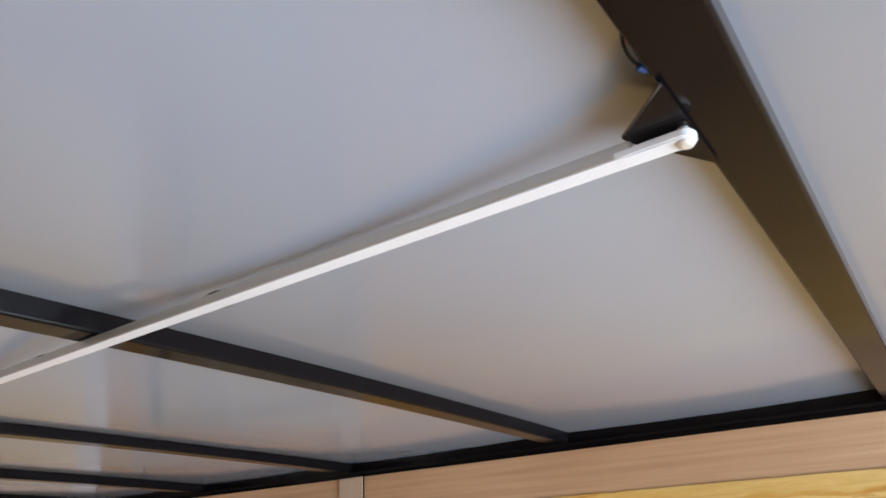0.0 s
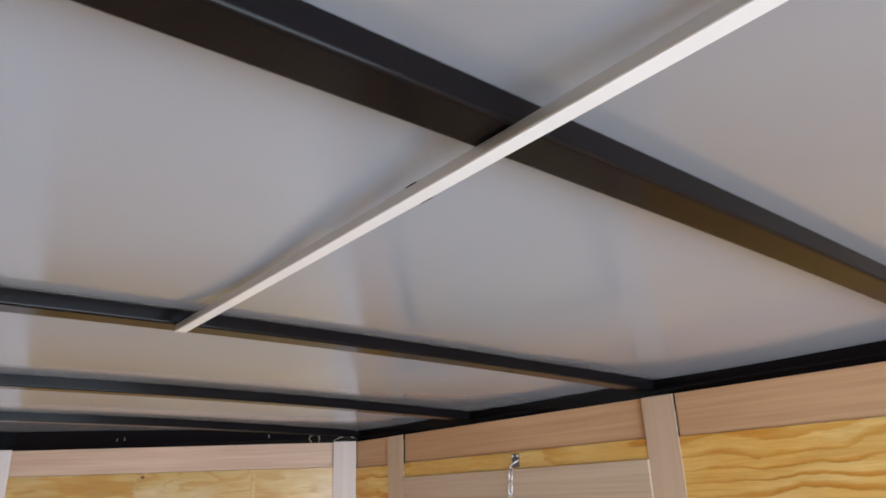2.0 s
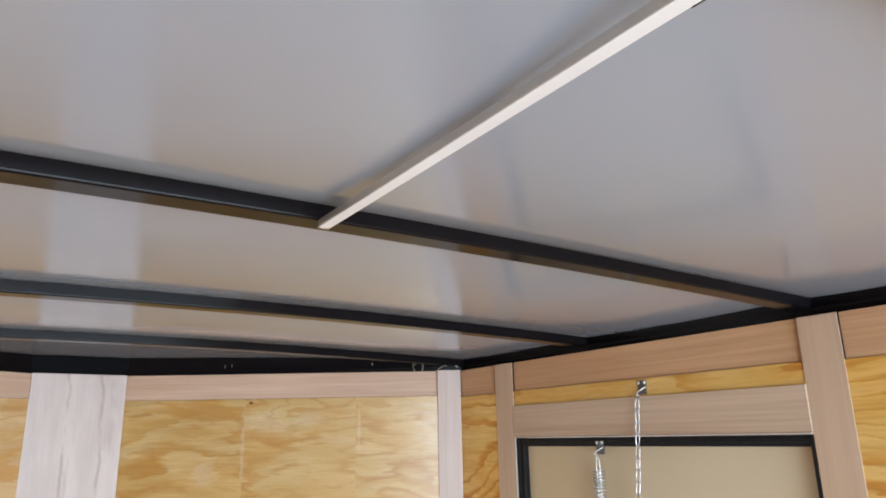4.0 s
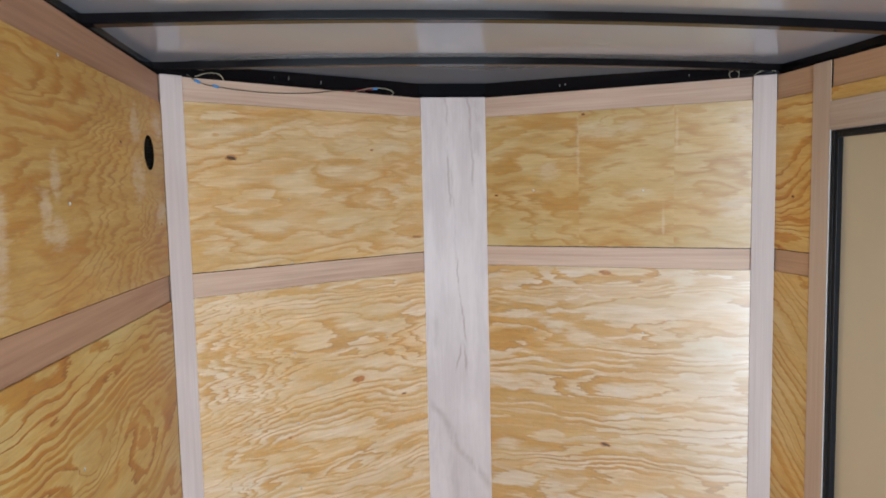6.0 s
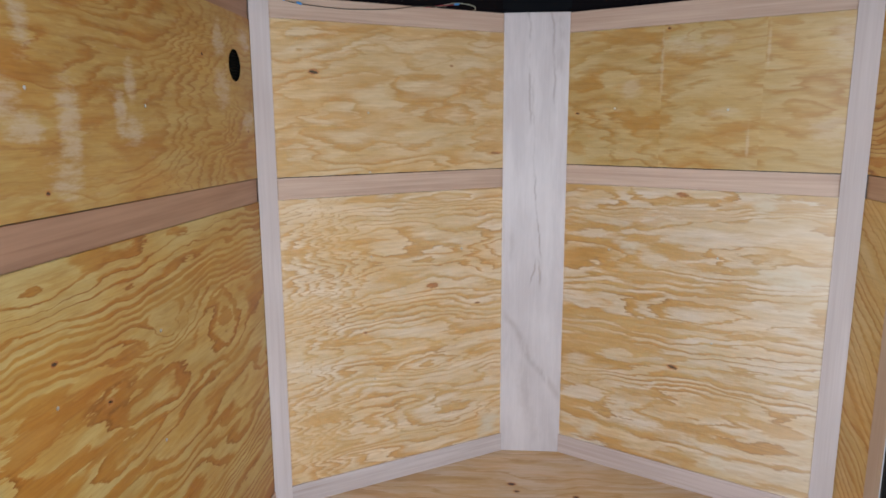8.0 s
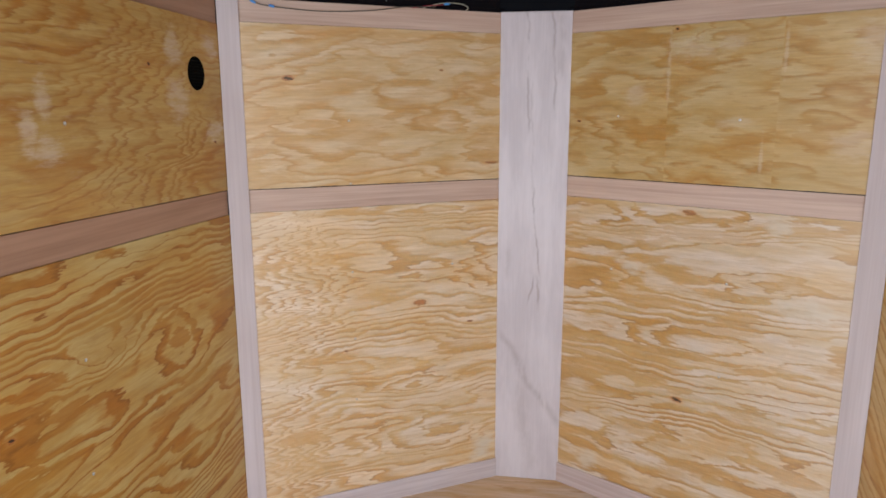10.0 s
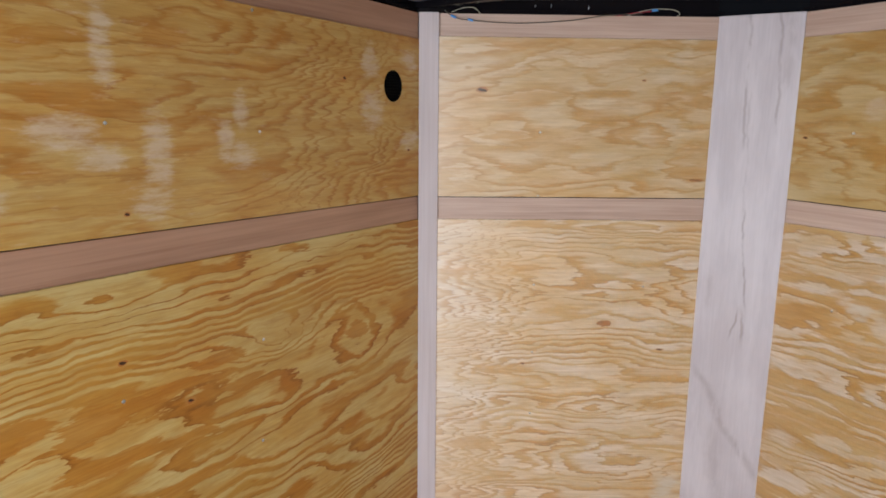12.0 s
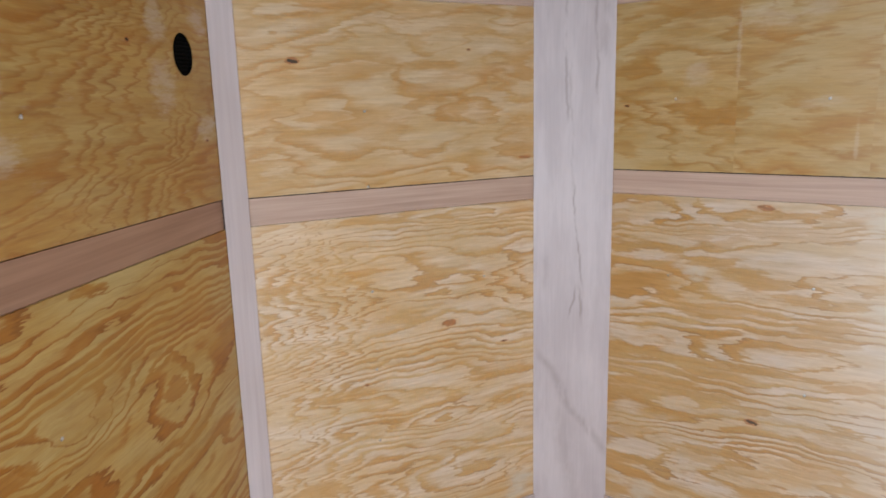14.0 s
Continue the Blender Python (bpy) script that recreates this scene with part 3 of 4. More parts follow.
def sheet(parent, m, u0, u1, z0, z1, material, rise=0.0):
    """A plywood sheet whose sawn top and bottom edges are slightly chipped."""
    rnd = random.Random(round(1000 * (u0 + 3 * z0 + 7 * z1)))
    k = max(8, int((u1 - u0) / 0.008))
    bm = bmesh.new()
    rows = []
    for i in range(k + 1):
        u = u0 + (u1 - u0) * i / k
        lift = rise * max(u, 0.0)
        top = z1 + lift + rnd.choice((0, 0, 0, 0.0004, -0.0006, -0.0018)) * rnd.random()
        low = z0 + rnd.choice((0, 0, 0.0004, 0.0012)) * rnd.random()
        rows.append([bm.verts.new(c) for c in ((u, -0.011, low), (u, 0.002, low), (u, 0.002, top - 0.0012), (u, 0.0008, top), (u, -0.011, top))])
    for r, t in zip(rows, rows[1:]):
        for j in range(5):
            bm.faces.new((r[j], r[(j + 1) % 5], t[(j + 1) % 5], t[j]))
    bm.faces.new(rows[0])
    bm.faces.new(rows[-1])
    bmesh.ops.recalc_face_normals(bm, faces=bm.faces)
    return part("plywood_sheet", bm, material, parent, m=m)


def strip(parent, m, u0, u1, z0, z1, material, rise=0.0):
    """A thin strip let in behind the sheet below it, with an open joint under the sheet above."""
    bm = box(u0, u1, -0.0115, -0.0028, z0 - 0.006, z1 + (0.006 if z1 > 1.5 else -0.0035))
    for v in bm.verts:
        v.co.z += rise * v.co.x
    return part("batten", bm, material, parent, m=m)


def batten(parent, m, u0, u1, z0, z1, material, proud=BAT, rise=0.0):
    bm = box(u0, u1, 0.0025, proud, z0, z1, 0.0012)
    for v in bm.verts:
        v.co.z += rise * v.co.x
    return part("batten", bm, material, parent, m=m)


def screw_mesh():
    bm = disc(0.0042, 0.0012, 12, 0.5)
    box(-0.0028, 0.0028, -0.0005, 0.0005, 0.0010, 0.0016, bm=bm)
    box(-0.0005, 0.0005, -0.0028, 0.0028, 0.0010, 0.0016, bm=bm)
    me = bpy.data.meshes.new("screw")
    bm.to_mesh(me)
    bm.free()
    me.materials.append(ZINC)
    return me


SCREW = screw_mesh()


def screw(parent, m, u, z, depth=0.002):
    ob = new("screw", SCREW)
    ob.matrix_world = m @ Matrix.Translation((u, depth, z)) @ pose(0, 0, 0, -90, 0, 0)
    ob.parent = parent
    ob.matrix_parent_inverse = parent.matrix_world.inverted()


def sheet_with_hole(u0, u1, z0, z1, cu, cz, r, y0, y1):
    """A sheet with a round hole cut through it."""
    bm = bmesh.new()
    corners = [math.atan2(z - cz, u - cu) % (2 * math.pi) for u in (u0, u1) for z in (z0, z1)]
    angles = sorted({2 * math.pi * i / 40 for i in range(40)} | set(corners))
    ring = {}
    for y in (y0, y1):
        inner, outer = [], []
        for a in angles:
            c, s = math.cos(a), math.sin(a)
            reach = min((((u1 if c > 0 else u0) - cu) / c) if abs(c) > 1e-9 else 1e9, (((z1 if s > 0 else z0) - cz) / s) if abs(s) > 1e-9 else 1e9)
            inner.append(bm.verts.new((cu + r * c, y, cz + r * s)))
            outer.append(bm.verts.new((cu + reach * c, y, cz + reach * s)))
        ring[y] = (inner, outer)
    k = len(angles)
    for j in range(k):
        i = (j + 1) % k
        (ia, oa), (ib, ob) = ring[y0], ring[y1]
        bm.faces.new((ia[j], ia[i], oa[i], oa[j]))
        bm.faces.new((ib[j], ob[j], ob[i], ib[i]))
        bm.faces.new((ia[j], ib[j], ib[i], ia[i]))
        bm.faces.new((oa[j], oa[i], ob[i], ob[j]))
    bmesh.ops.recalc_face_normals(bm, faces=bm.faces)
    return bm


# ---- structure ----
ground = part("ground", box(-400, 400, -400, 400, -0.3, -0.054), ground_material())
tagged(ground, "grey gravel ground outside the trailer", "ground", kind="structure")
bm = bmesh.new()
for zz in (-0.05, 0.0):
    bm.faces.new([bm.verts.new((x, y, zz)) for x, y in ((REAR, -1.05), (REAR, 1.05), (0, 1.05), (NOSE - 0.02, NOSE_R + 0.03), (NOSE - 0.02, NOSE_L - 0.03), (0, -1.05))])
bm.verts.ensure_lookup_table()
for i in range(6):
    j = (i + 1) % 6
    bm.faces.new((bm.verts[i], bm.verts[j], bm.verts[6 + j], bm.verts[6 + i]))
bmesh.ops.recalc_face_normals(bm, faces=bm.faces)
floor = part("floor", bm, PLY_FLOOR)
tagged(floor, "worn grey-brown plywood floor with dark knots", "floor", kind="structure")

# left wall
wl = wall("wall_left", LEFT, -0.03, REAR, "left wall of pine plywood sheets and pink strips")
HOLE = (0.154, 1.632, 0.050)
bm = sheet_with_hole(0.0, REAR, 1.264, TRIM_LOW - 0.002, *HOLE, -0.0115, 0.002)
for v in bm.verts:
    if abs(v.co.z - 1.264) < 1e-5:
        v.co.z += 0.021 * v.co.x
    elif abs(v.co.z - TRIM_LOW + 0.002) < 1e-5:
        v.co.z += 0.008 * v.co.x
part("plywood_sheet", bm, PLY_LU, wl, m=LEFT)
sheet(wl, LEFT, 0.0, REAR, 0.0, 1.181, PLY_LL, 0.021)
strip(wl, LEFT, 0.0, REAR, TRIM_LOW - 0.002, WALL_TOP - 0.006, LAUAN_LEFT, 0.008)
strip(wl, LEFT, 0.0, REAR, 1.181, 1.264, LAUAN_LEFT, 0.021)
batten(wl, LEFT, 0.0, REAR, 0.0, 0.08, LAUAN)
for u, z in ((0.751, 1.788), (1.16, 1.519), (0.742, 1.496), (1.17, 0.927), (0.758, 0.951), (0.775, 0.669), (1.165, 0.66), (1.57, 1.51), (1.57, 0.93)):
    screw(wl, LEFT, u, z)

# nose, left half
vl = wall("wall_nose_left", NOSE_LEFT, -0.05, LEN_L + 0.03, "slanted left nose wall of pine plywood sheets")
sheet(vl, NOSE_LEFT, -0.03, LEN_L, 1.262, TRIM_LOW + 0.008, PLY_VLU)
sheet(vl, NOSE_LEFT, -0.03, LEN_L, 0.0, 1.182, PLY_VLL)
strip(vl, NOSE_LEFT, 0.0, LEN_L - 0.001, TRIM_LOW + 0.008, WALL_TOP - 0.006, LAUAN)
strip(vl, NOSE_LEFT, 0.0, LEN_L - 0.001, 1.182, 1.262, LAUAN)
batten(vl, NOSE_LEFT, 0.0, LEN_L - 0.067, 0.0, 0.082, LAUAN_BASE)
batten(vl, NOSE_LEFT, LEN_L - 0.067, LEN_L, 0.0, WALL_TOP + 0.002, LAUAN_UP, 0.009)
for s, z in ((0.42, 1.487), (0.42, 1.267), (0.418, 0.945), (0.42, 0.69), (0.815, 0.94), (0.42, 0.45)):
    screw(vl, NOSE_LEFT, LEN_L - s, z, 0.002 if z != 1.267 else 0.003)

# nose, right half
vr = wall("wall_nose_right", NOSE_RIGHT, -0.03, LEN_R + 0.05, "slanted right nose wall of pine plywood sheets")
sheet(vr, NOSE_RIGHT, 0.0, LEN_R + 0.03, 1.278, TRIM_LOW + 0.004, PLY_VRU)
sheet(vr, NOSE_RIGHT, 0.0, LEN_R + 0.03, 0.0, 1.199, PLY_VRL)
strip(vr, NOSE_RIGHT, 0.001, LEN_R, TRIM_LOW + 0.004, WALL_TOP - 0.006, LAUAN)
strip(vr, NOSE_RIGHT, 0.001, LEN_R, 1.199, 1.278, LAUAN)
batten(vr, NOSE_RIGHT, 0.074, LEN_R, 0.0, 0.085, LAUAN_FOOT)
batten(vr, NOSE_RIGHT, 0.0, 0.074, 0.0, WALL_TOP + 0.002, LAUAN_UP, 0.009)
for s, z in ((0.62, 1.49), (0.20, 1.5), (0.62, 0.62), (0.62, 0.95), (0.2, 0.94)):
    screw(vr, NOSE_RIGHT, LEN_R - s, z)

# nose board
NOSE_FLAT = plane_at((NOSE, NOSE_R), (0, -1))
post = part("wall_nose_board", box(-0.002, NOSE_R - NOSE_L + 0.002, -0.03, 0.004, 0.0, WALL_TOP + 0.002, 0.0015), POST, m=NOSE_FLAT)
tagged(post, "pale upright veneer board down the trailer nose", "wall", kind="structure")

# right wall, with the side door's opening
DOOR0, DOOR1, DOOR_TOP = 0.274, 1.141, 1.664
wr = empty("wall_right")
tagged(wr, "right wall of pine plywood sheets round a side door", "wall", kind="structure")
part("wall_skin", box(-DOOR0, 0.03, -0.040, -0.012, -0.05, 1.86), SKIN, wr, m=RIGHT)
part("wall_skin", box(-DOOR1, -DOOR0, -0.040, -0.012, DOOR_TOP, 1.86), SKIN, wr, m=RIGHT)
part("wall_skin", box(-REAR, -DOOR1, -0.040, -0.012, -0.05, 1.86), SKIN, wr, m=RIGHT)
sheet(wr, RIGHT, -DOOR0, 0.0, 1.278, TRIM_LOW - 0.002, PLY_RU)
sheet(wr, RIGHT, -DOOR0, 0.0, 0.0, 1.200, PLY_RL)
sheet(wr, RIGHT, -DOOR1, -DOOR0, DOOR_TOP + 0.002, TRIM_LOW, PLY_R)
sheet(wr, RIGHT, -REAR, -DOOR1, 1.278, TRIM_LOW - 0.003, PLY_R)
sheet(wr, RIGHT, -REAR, -DOOR1, 0.0, 1.200, PLY_R)
strip(wr, RIGHT, -0.192, 0.0, TRIM_LOW - 0.002, WALL_TOP - 0.006, LAUAN_WARM)
strip(wr, RIGHT, -0.192, 0.0, 1.200, 1.278, LAUAN_WARM)
batten(wr, RIGHT, -DOOR0, -0.192, 0.0, WALL_TOP, LAUAN_DOOR, 0.0045)
strip(wr, RIGHT, -DOOR1, -DOOR0, TRIM_LOW, WALL_TOP - 0.006, LAUAN_WARM)
batten(wr, RIGHT, -DOOR1, -DOOR0, DOOR_TOP + 0.002, 1.752, LAUAN_HEAD)
batten(wr, RIGHT, -1.218, -DOOR1, 0.0, WALL_TOP, LAUAN_DOOR, 0.0045)
strip(wr, RIGHT, -REAR, -1.218, TRIM_LOW - 0.003, WALL_TOP - 0.006, LAUAN_WARM)
strip(wr, RIGHT, -REAR, -1.218, 1.200, 1.278, LAUAN_WARM)
batten(wr, RIGHT, -REAR, -1.218, 0.0, 0.08, LAUAN)

# side door, closed
door = empty("door_1")
tagged(door, "closed flush side door with black rubber seal", "door", kind="structure")
part("door_panel", box(-DOOR1 + 0.004, -DOOR0 - 0.004, -0.038, -0.016, 0.02, DOOR_TOP - 0.003, 0.001), DOORM, door, m=RIGHT)


part("jamb", box(-DOOR1 + 0.0014, -DOOR0 - 0.0014, -0.016, 0.0075, DOOR_TOP - 0.001, DOOR_TOP + 0.0014, 0.0004), LAUAN_UP, door, m=RIGHT)


part("jamb", box(-DOOR0 - 0.0016, -DOOR0 + 0.0006, -0.016, 0.0047, 0.0, DOOR_TOP + 0.09, 0.0004), JAMB, door, "white painted jamb edge", m=RIGHT)


def seal(u0, u1, z0, z1):
    bm = box(u0, u1, -0.016, 0.002, z0, z1, 0.002)
    across = (u1 - u0) < (z1 - z0)
    if across:
        c = (u0 + u1) / 2
        box(c - 0.003, c + 0.003, 0.001, 0.005, z0, z1, 0.001, bm)
    else:
        c = (z0 + z1) / 2
        box(u0, u1, 0.001, 0.005, c - 0.003, c + 0.003, 0.001, bm)
    return bm


part("door_seal", seal(-DOOR0 - 0.034, -DOOR0 - 0.0018, 0.02, DOOR_TOP - 0.002), RUBBER, door, m=RIGHT)
part("door_seal", seal(-DOOR1 + 0.0015, -DOOR1 + 0.008, 0.02, DOOR_TOP - 0.002), RUBBER, door, m=RIGHT)
part("door_seal", seal(-DOOR1 + 0.009, -DOOR0 - 0.035, DOOR_TOP - 0.024, DOOR_TOP - 0.002), RUBBER, door, m=RIGHT)

# ceiling sheet, arched across
bm = bmesh.new()
ys = sorted([-1.09 + 2.18 * i / 48 for i in range(49)] + [NOSE_L, NOSE_R])


def eave(y):
    """Where the sheet begins over the nose."""
    side = max(0.0, (NOSE_L - y) / (NOSE_L + 1.09), (y - NOSE_R) / (1.09 - NOSE_R))
    return (NOSE - 0.075) * (1 - side) - 0.03 * side


def sag(x, y):
    """The thin sheet hangs a little between bows, and is held at the rails."""
    for x0, x1 in zip(BOWS, BOWS[1:]):
        if x0 < x < x1:
            lowest = ((x - x0) / (x1 - x0)) ** (0.70 if x0 == BOWS[2] else 1.0)
            return 0.018 * math.sin(math.pi * lowest) ** 0.85 * min(1.0, (1.09 - abs(y)) / 0.45) ** 0.7
    return 0.0


xs = [None, BOWS[0]] + [x0 + (x1 - x0) * i / 24 for x0, x1 in zip(BOWS, BOWS[1:]) for i in range(1, 25)] + [REAR]
grid = [[[bm.verts.new((eave(y) if x is None else x, y, roof_z(y) + up - (sag(x, y) if x is not None else 0.0))) for y in ys] for x in xs] for up in (0.0, 0.02)]
for i in range(len(ys) - 1):
    for up in (0, 1):
        for k in range(len(xs) - 1):
            f = bm.faces.new((grid[up][k][i], grid[up][k + 1][i], grid[up][k + 1][i + 1], grid[up][k][i + 1]))
            f.smooth = True
    for e in (0, -1):
        bm.faces.new((grid[0][e][i], grid[0][e][i + 1], grid[1][e][i + 1], grid[1][e][i]))
for i in (0, -1):
    for k in range(len(xs) - 1):
        bm.faces.new((grid[0][k][i], grid[0][k + 1][i], grid[1][k + 1][i], grid[1][k][i]))
bmesh.ops.recalc_face_normals(bm, faces=bm.faces)
rim = [e for e in bm.edges if any(not f.smooth for f in e.link_faces)]
bmesh.ops.split_edges(bm, edges=rim)
ceiling = part("ceiling", bm, CEIL)
tagged(ceiling, "satin pale grey ceiling sheet, sagging slightly between bows", "ceiling", kind="structure")


# roof rails round the top of the walls
def rail(m, u0, u1):
    bm = box(u0, u1, -0.075, -0.014, 1.858, 1.935, 0.002)
    box(u0, u1, -0.014, -0.004, 1.886, 1.892, 0.001, bm)
    ob = part("roof_rail", bm, STEEL, m=m)
    return tagged(ob, "black painted steel roof rail above the wall", "roof rail", kind="structure")


rail(LEFT, -0.01, REAR)
rail(RIGHT, -REAR, 0.01)


def tip(ob, m, u, z, length):
    part("screw_tip", tube([(u, -0.0145, z + length / 2), (u, -0.012, z), (u + 0.001, -0.0145, z - length / 2)], 0.0011, 6), ZINC, ob, m=m)


rail_l = rail(NOSE_LEFT, -0.02, LEN_L + 0.01)
rail_r = rail(NOSE_RIGHT, -0.01, LEN_R + 0.02)
settle()
for s, z, h in ((0.39, 1.905, 0.006), (0.444, 1.906, 0.012), (0.571, 1.902, 0.013)):
    tip(rail_l, NOSE_LEFT, LEN_L - s, z, h)
for s, z, h in ((0.305, 1.903, 0.007), (0.327, 1.904, 0.010), (0.779, 1.902, 0.010)):
    tip(rail_r, NOSE_RIGHT, LEN_R - s, z, h)
nose_rail = part("roof_rail", box(NOSE - 0.06, NOSE - 0.012, NOSE_L - 0.05, NOSE_R + 0.05, 1.868, 1.945, 0.002), NOSE_STEEL)
tagged(nose_rail, "black painted steel roof rail across the nose", "roof rail", kind="structure")


# roof bows
def roof_bow(x):
    """A square steel tube under the roof sheet, from rail to rail."""
    bm = bmesh.new()
    rows = []
    for i in range(25):
        y = -1.034 + 2.068 * i / 24
        t = roof_z(y) + 0.002
        b = t - 0.0265
        c = 0.0032
        bend = [(c * math.sin(a), c * (1 - math.cos(a))) for a in (0.0, 0.4, 0.8, 1.2, math.pi / 2)]
        ring = [(0.019 - c + dx, b + dz) for dx, dz in bend] + [(0.019, t), (-0.019, t)] + [(-0.019 + c - dx, b + dz) for dx, dz in bend[::-1]]
        rows.append([bm.verts.new((dx, y, z)) for dx, z in ring])
    for r, s in zip(rows, rows[1:]):
        for j in range(12):
            f = bm.faces.new((r[j], r[(j + 1) % 12], s[(j + 1) % 12], s[j]))
            f.smooth = j in (0, 1, 2, 3, 7, 8, 9, 10)
    bm.faces.new(rows[0])
    bm.faces.new(rows[-1])
    bmesh.ops.recalc_face_normals(bm, faces=bm.faces)
    ob = part("roof_bow", bm, STEEL)
    ob.location.x = x
    return tagged(ob, "black painted square steel roof bow under the ceiling sheet", "roof bow", "roof bows", kind="structure")


for x in BOWS:
    roof_bow(x)

# ---- round vent in the left wall ----
vent = empty("round_vent", LEFT @ Matrix.Translation((HOLE[0], 0.0006, HOLE[1])))
tagged(vent, "round black louvred vent in the plywood wall", "vent")
settle()
bm = bmesh.new()
k = 40
ro = [[bm.verts.new((r * math.cos(2 * math.pi * j / k), y, r * math.sin(2 * math.pi * j / k))) for j in range(k)] for r, y in ((0.0497, -0.007), (0.0497, 0.001), (0.046, 0.001), (0.045, -0.007))]
for r, s in zip(ro, ro[1:]):
    for j in range(k):
        bm.faces.new((r[j], r[(j + 1) % k], s[(j + 1) % k], s[j]))
bm.faces.new(ro[0])
bmesh.ops.recalc_face_normals(bm, faces=bm.faces)
part("vent_body", bm, DARK, vent, m=vent.matrix_world.copy())
for i in range(9):
    z = -0.036 + 0.009 * i
    w = math.sqrt(0.045 ** 2 - z ** 2) - 0.0005
    bm = box(-w, w, -0.0012, 0.0012, -0.0035, 0.0035, 0.0004)
    part("slat", bm, DARK, vent, m=vent.matrix_world @ pose(0, -0.003, z, -40, 0, 0))

# ---- flat bar under the roof bows ----
BOLT, TIP = Vector((2.3255, 0.0355, 1.9025)), Vector((1.170, 0.032, 1.9045))
bar = empty("support_bar", Matrix.Translation(BOLT))
tagged(bar, "long white and aluminium bar bolted under the roof bows", "bar")
settle()
d = (TIP - BOLT).normalized()
length = (TIP - BOLT).length
yy = Vector((0, 0, 1)).cross(d).normalized()
bar_m = Matrix((d, yy, d.cross(yy))).transposed().to_4x4()
bar_m.translation = BOLT
W = 0.0068
part("channel", box(0.026, length, -W, W, -0.0030, 0.0052, 0.0010), RODSIDE, bar, "brushed aluminium channel", m=bar_m)
part("face_strip", box(0.030, length - 0.002, -W + 0.0004, W - 0.0004, -0.0040, -0.0029, 0.0003), RODM, bar, "white face strip", m=bar_m)
bm = bmesh.new()
pts = [(0.036, -W), (0.036, W)] + [(W * 1.02 * math.cos(a), W * 1.02 * math.sin(a)) for a in (math.pi / 2 + math.pi * i / 16 for i in range(17))]
low = [bm.verts.new((x, y, -0.0042)) for x, y in pts]
top = [bm.verts.new((x, y, 0.0012)) for x, y in pts]
bm.faces.new(low)
bm.faces.new(top)
for i in range(len(pts)):
    j = (i + 1) % len(pts)
    bm.faces.new((low[i], low[j], top[j], top[i]))
bmesh.ops.recalc_face_normals(bm, faces=bm.faces)
bmesh.ops.bevel(bm, geom=[e for e in bm.edges if abs(e.verts[0].co.z - e.verts[1].co.z) < 1e-6], offset=0.001, segments=2, affect="EDGES")
part("end_lug", bm, RODM, bar, "rounded end lug", m=bar_m)
bm = disc(0.0050, 0.0028, 20, 0.7)
disc(0.0030, -0.0095, 12, 0.0, bm)
part("bolt", bm, BRIGHT, bar, "domed zinc bolt", m=bar_m @ Matrix.Translation((-0.0008, 0.0, -0.0042)) @ pose(0, 0, 0, 180, 0, 0))
for x in (0.375, 0.655):
    bm = box(x, x + 0.013, -W - 0.0018, -W + 0.0010, -0.0036, 0.0050, 0.0004)
    box(x, x + 0.013, -W - 0.0018, W + 0.0002, 0.0044, 0.0057, 0.0004, bm)
    part("clip", bm, DARK, bar, "dark spring clip", m=bar_m)
part("hanger", box(length - 0.040, length - 0.012, -W * 0.7, W * 0.7, 0.0035, 0.0085, 0.0005), STEEL, bar, "black hanger tab", m=bar_m)
part("end_cap", box(length - 0.001, length + 0.004, -W, W, -0.0040, 0.0042, 0.001), ZINC, bar, "bright end cap", m=bar_m)

# gusset plate at the bow
bm = bmesh.new()
tri = [(2.331, -0.010), (2.331, 0.087), (2.299, 0.031), (2.297, 0.024)]
lo = [bm.verts.new((x, y, 1.9068)) for x, y in tri]
hi = [bm.verts.new((x, y, 1.9088)) for x, y in tri]
bm.faces.new(lo)
bm.faces.new(hi)
for i in range(4):
    bm.faces.new((lo[i], lo[(i + 1) % 4], hi[(i + 1) % 4], hi[i]))
bmesh.ops.recalc_face_normals(bm, faces=bm.faces)
gusset = part("gusset_plate", bm, STEEL)
tagged(gusset, "black steel triangular gusset welded to a roof bow", "gusset")
part("worn_edge", tube([(2.3305, -0.0098, 1.9072), (2.2990, 0.0220, 1.9072)], 0.0005, 6), WORN_STEEL, gusset, "edge rubbed to grey metal")


# ---- wires ----
def arc(points, steps=10):
    """A smooth line through points."""
    pts = [Vector(p) for p in points]
    ext = [2 * pts[0] - pts[1]] + pts + [2 * pts[-1] - pts[-2]]
    out = []
    for i in range(1, len(ext) - 2):
        for s in range(steps):
            t = s / steps
            a, b, c, e = ext[i - 1], ext[i], ext[i + 1], ext[i + 2]
            out.append(0.5 * (2 * b + (c - a) * t + (2 * a - 5 * b + 4 * c - e) * t * t + (3 * b - a - 3 * c + e) * t ** 3))
    return out + [pts[-1]]


def connector(parent, p, q, r=0.0040, material=BLUE):
    """A crimped wire joint in a blue sleeve."""
    p, q = Vector(p), Vector(q)
    bm = tube([p, p.lerp(q, 0.12), p.lerp(q, 0.88), q], r, 10)
    part("connector", bm, material, parent, "blue crimp connector")


def on_left(s, z, out=0.012):
    return tuple(NOSE_LEFT @ Vector((LEN_L - s, out, z)))


def on_right(s, z, out=0.012):
    return tuple(NOSE_RIGHT @ Vector((LEN_R - s, out, z)))


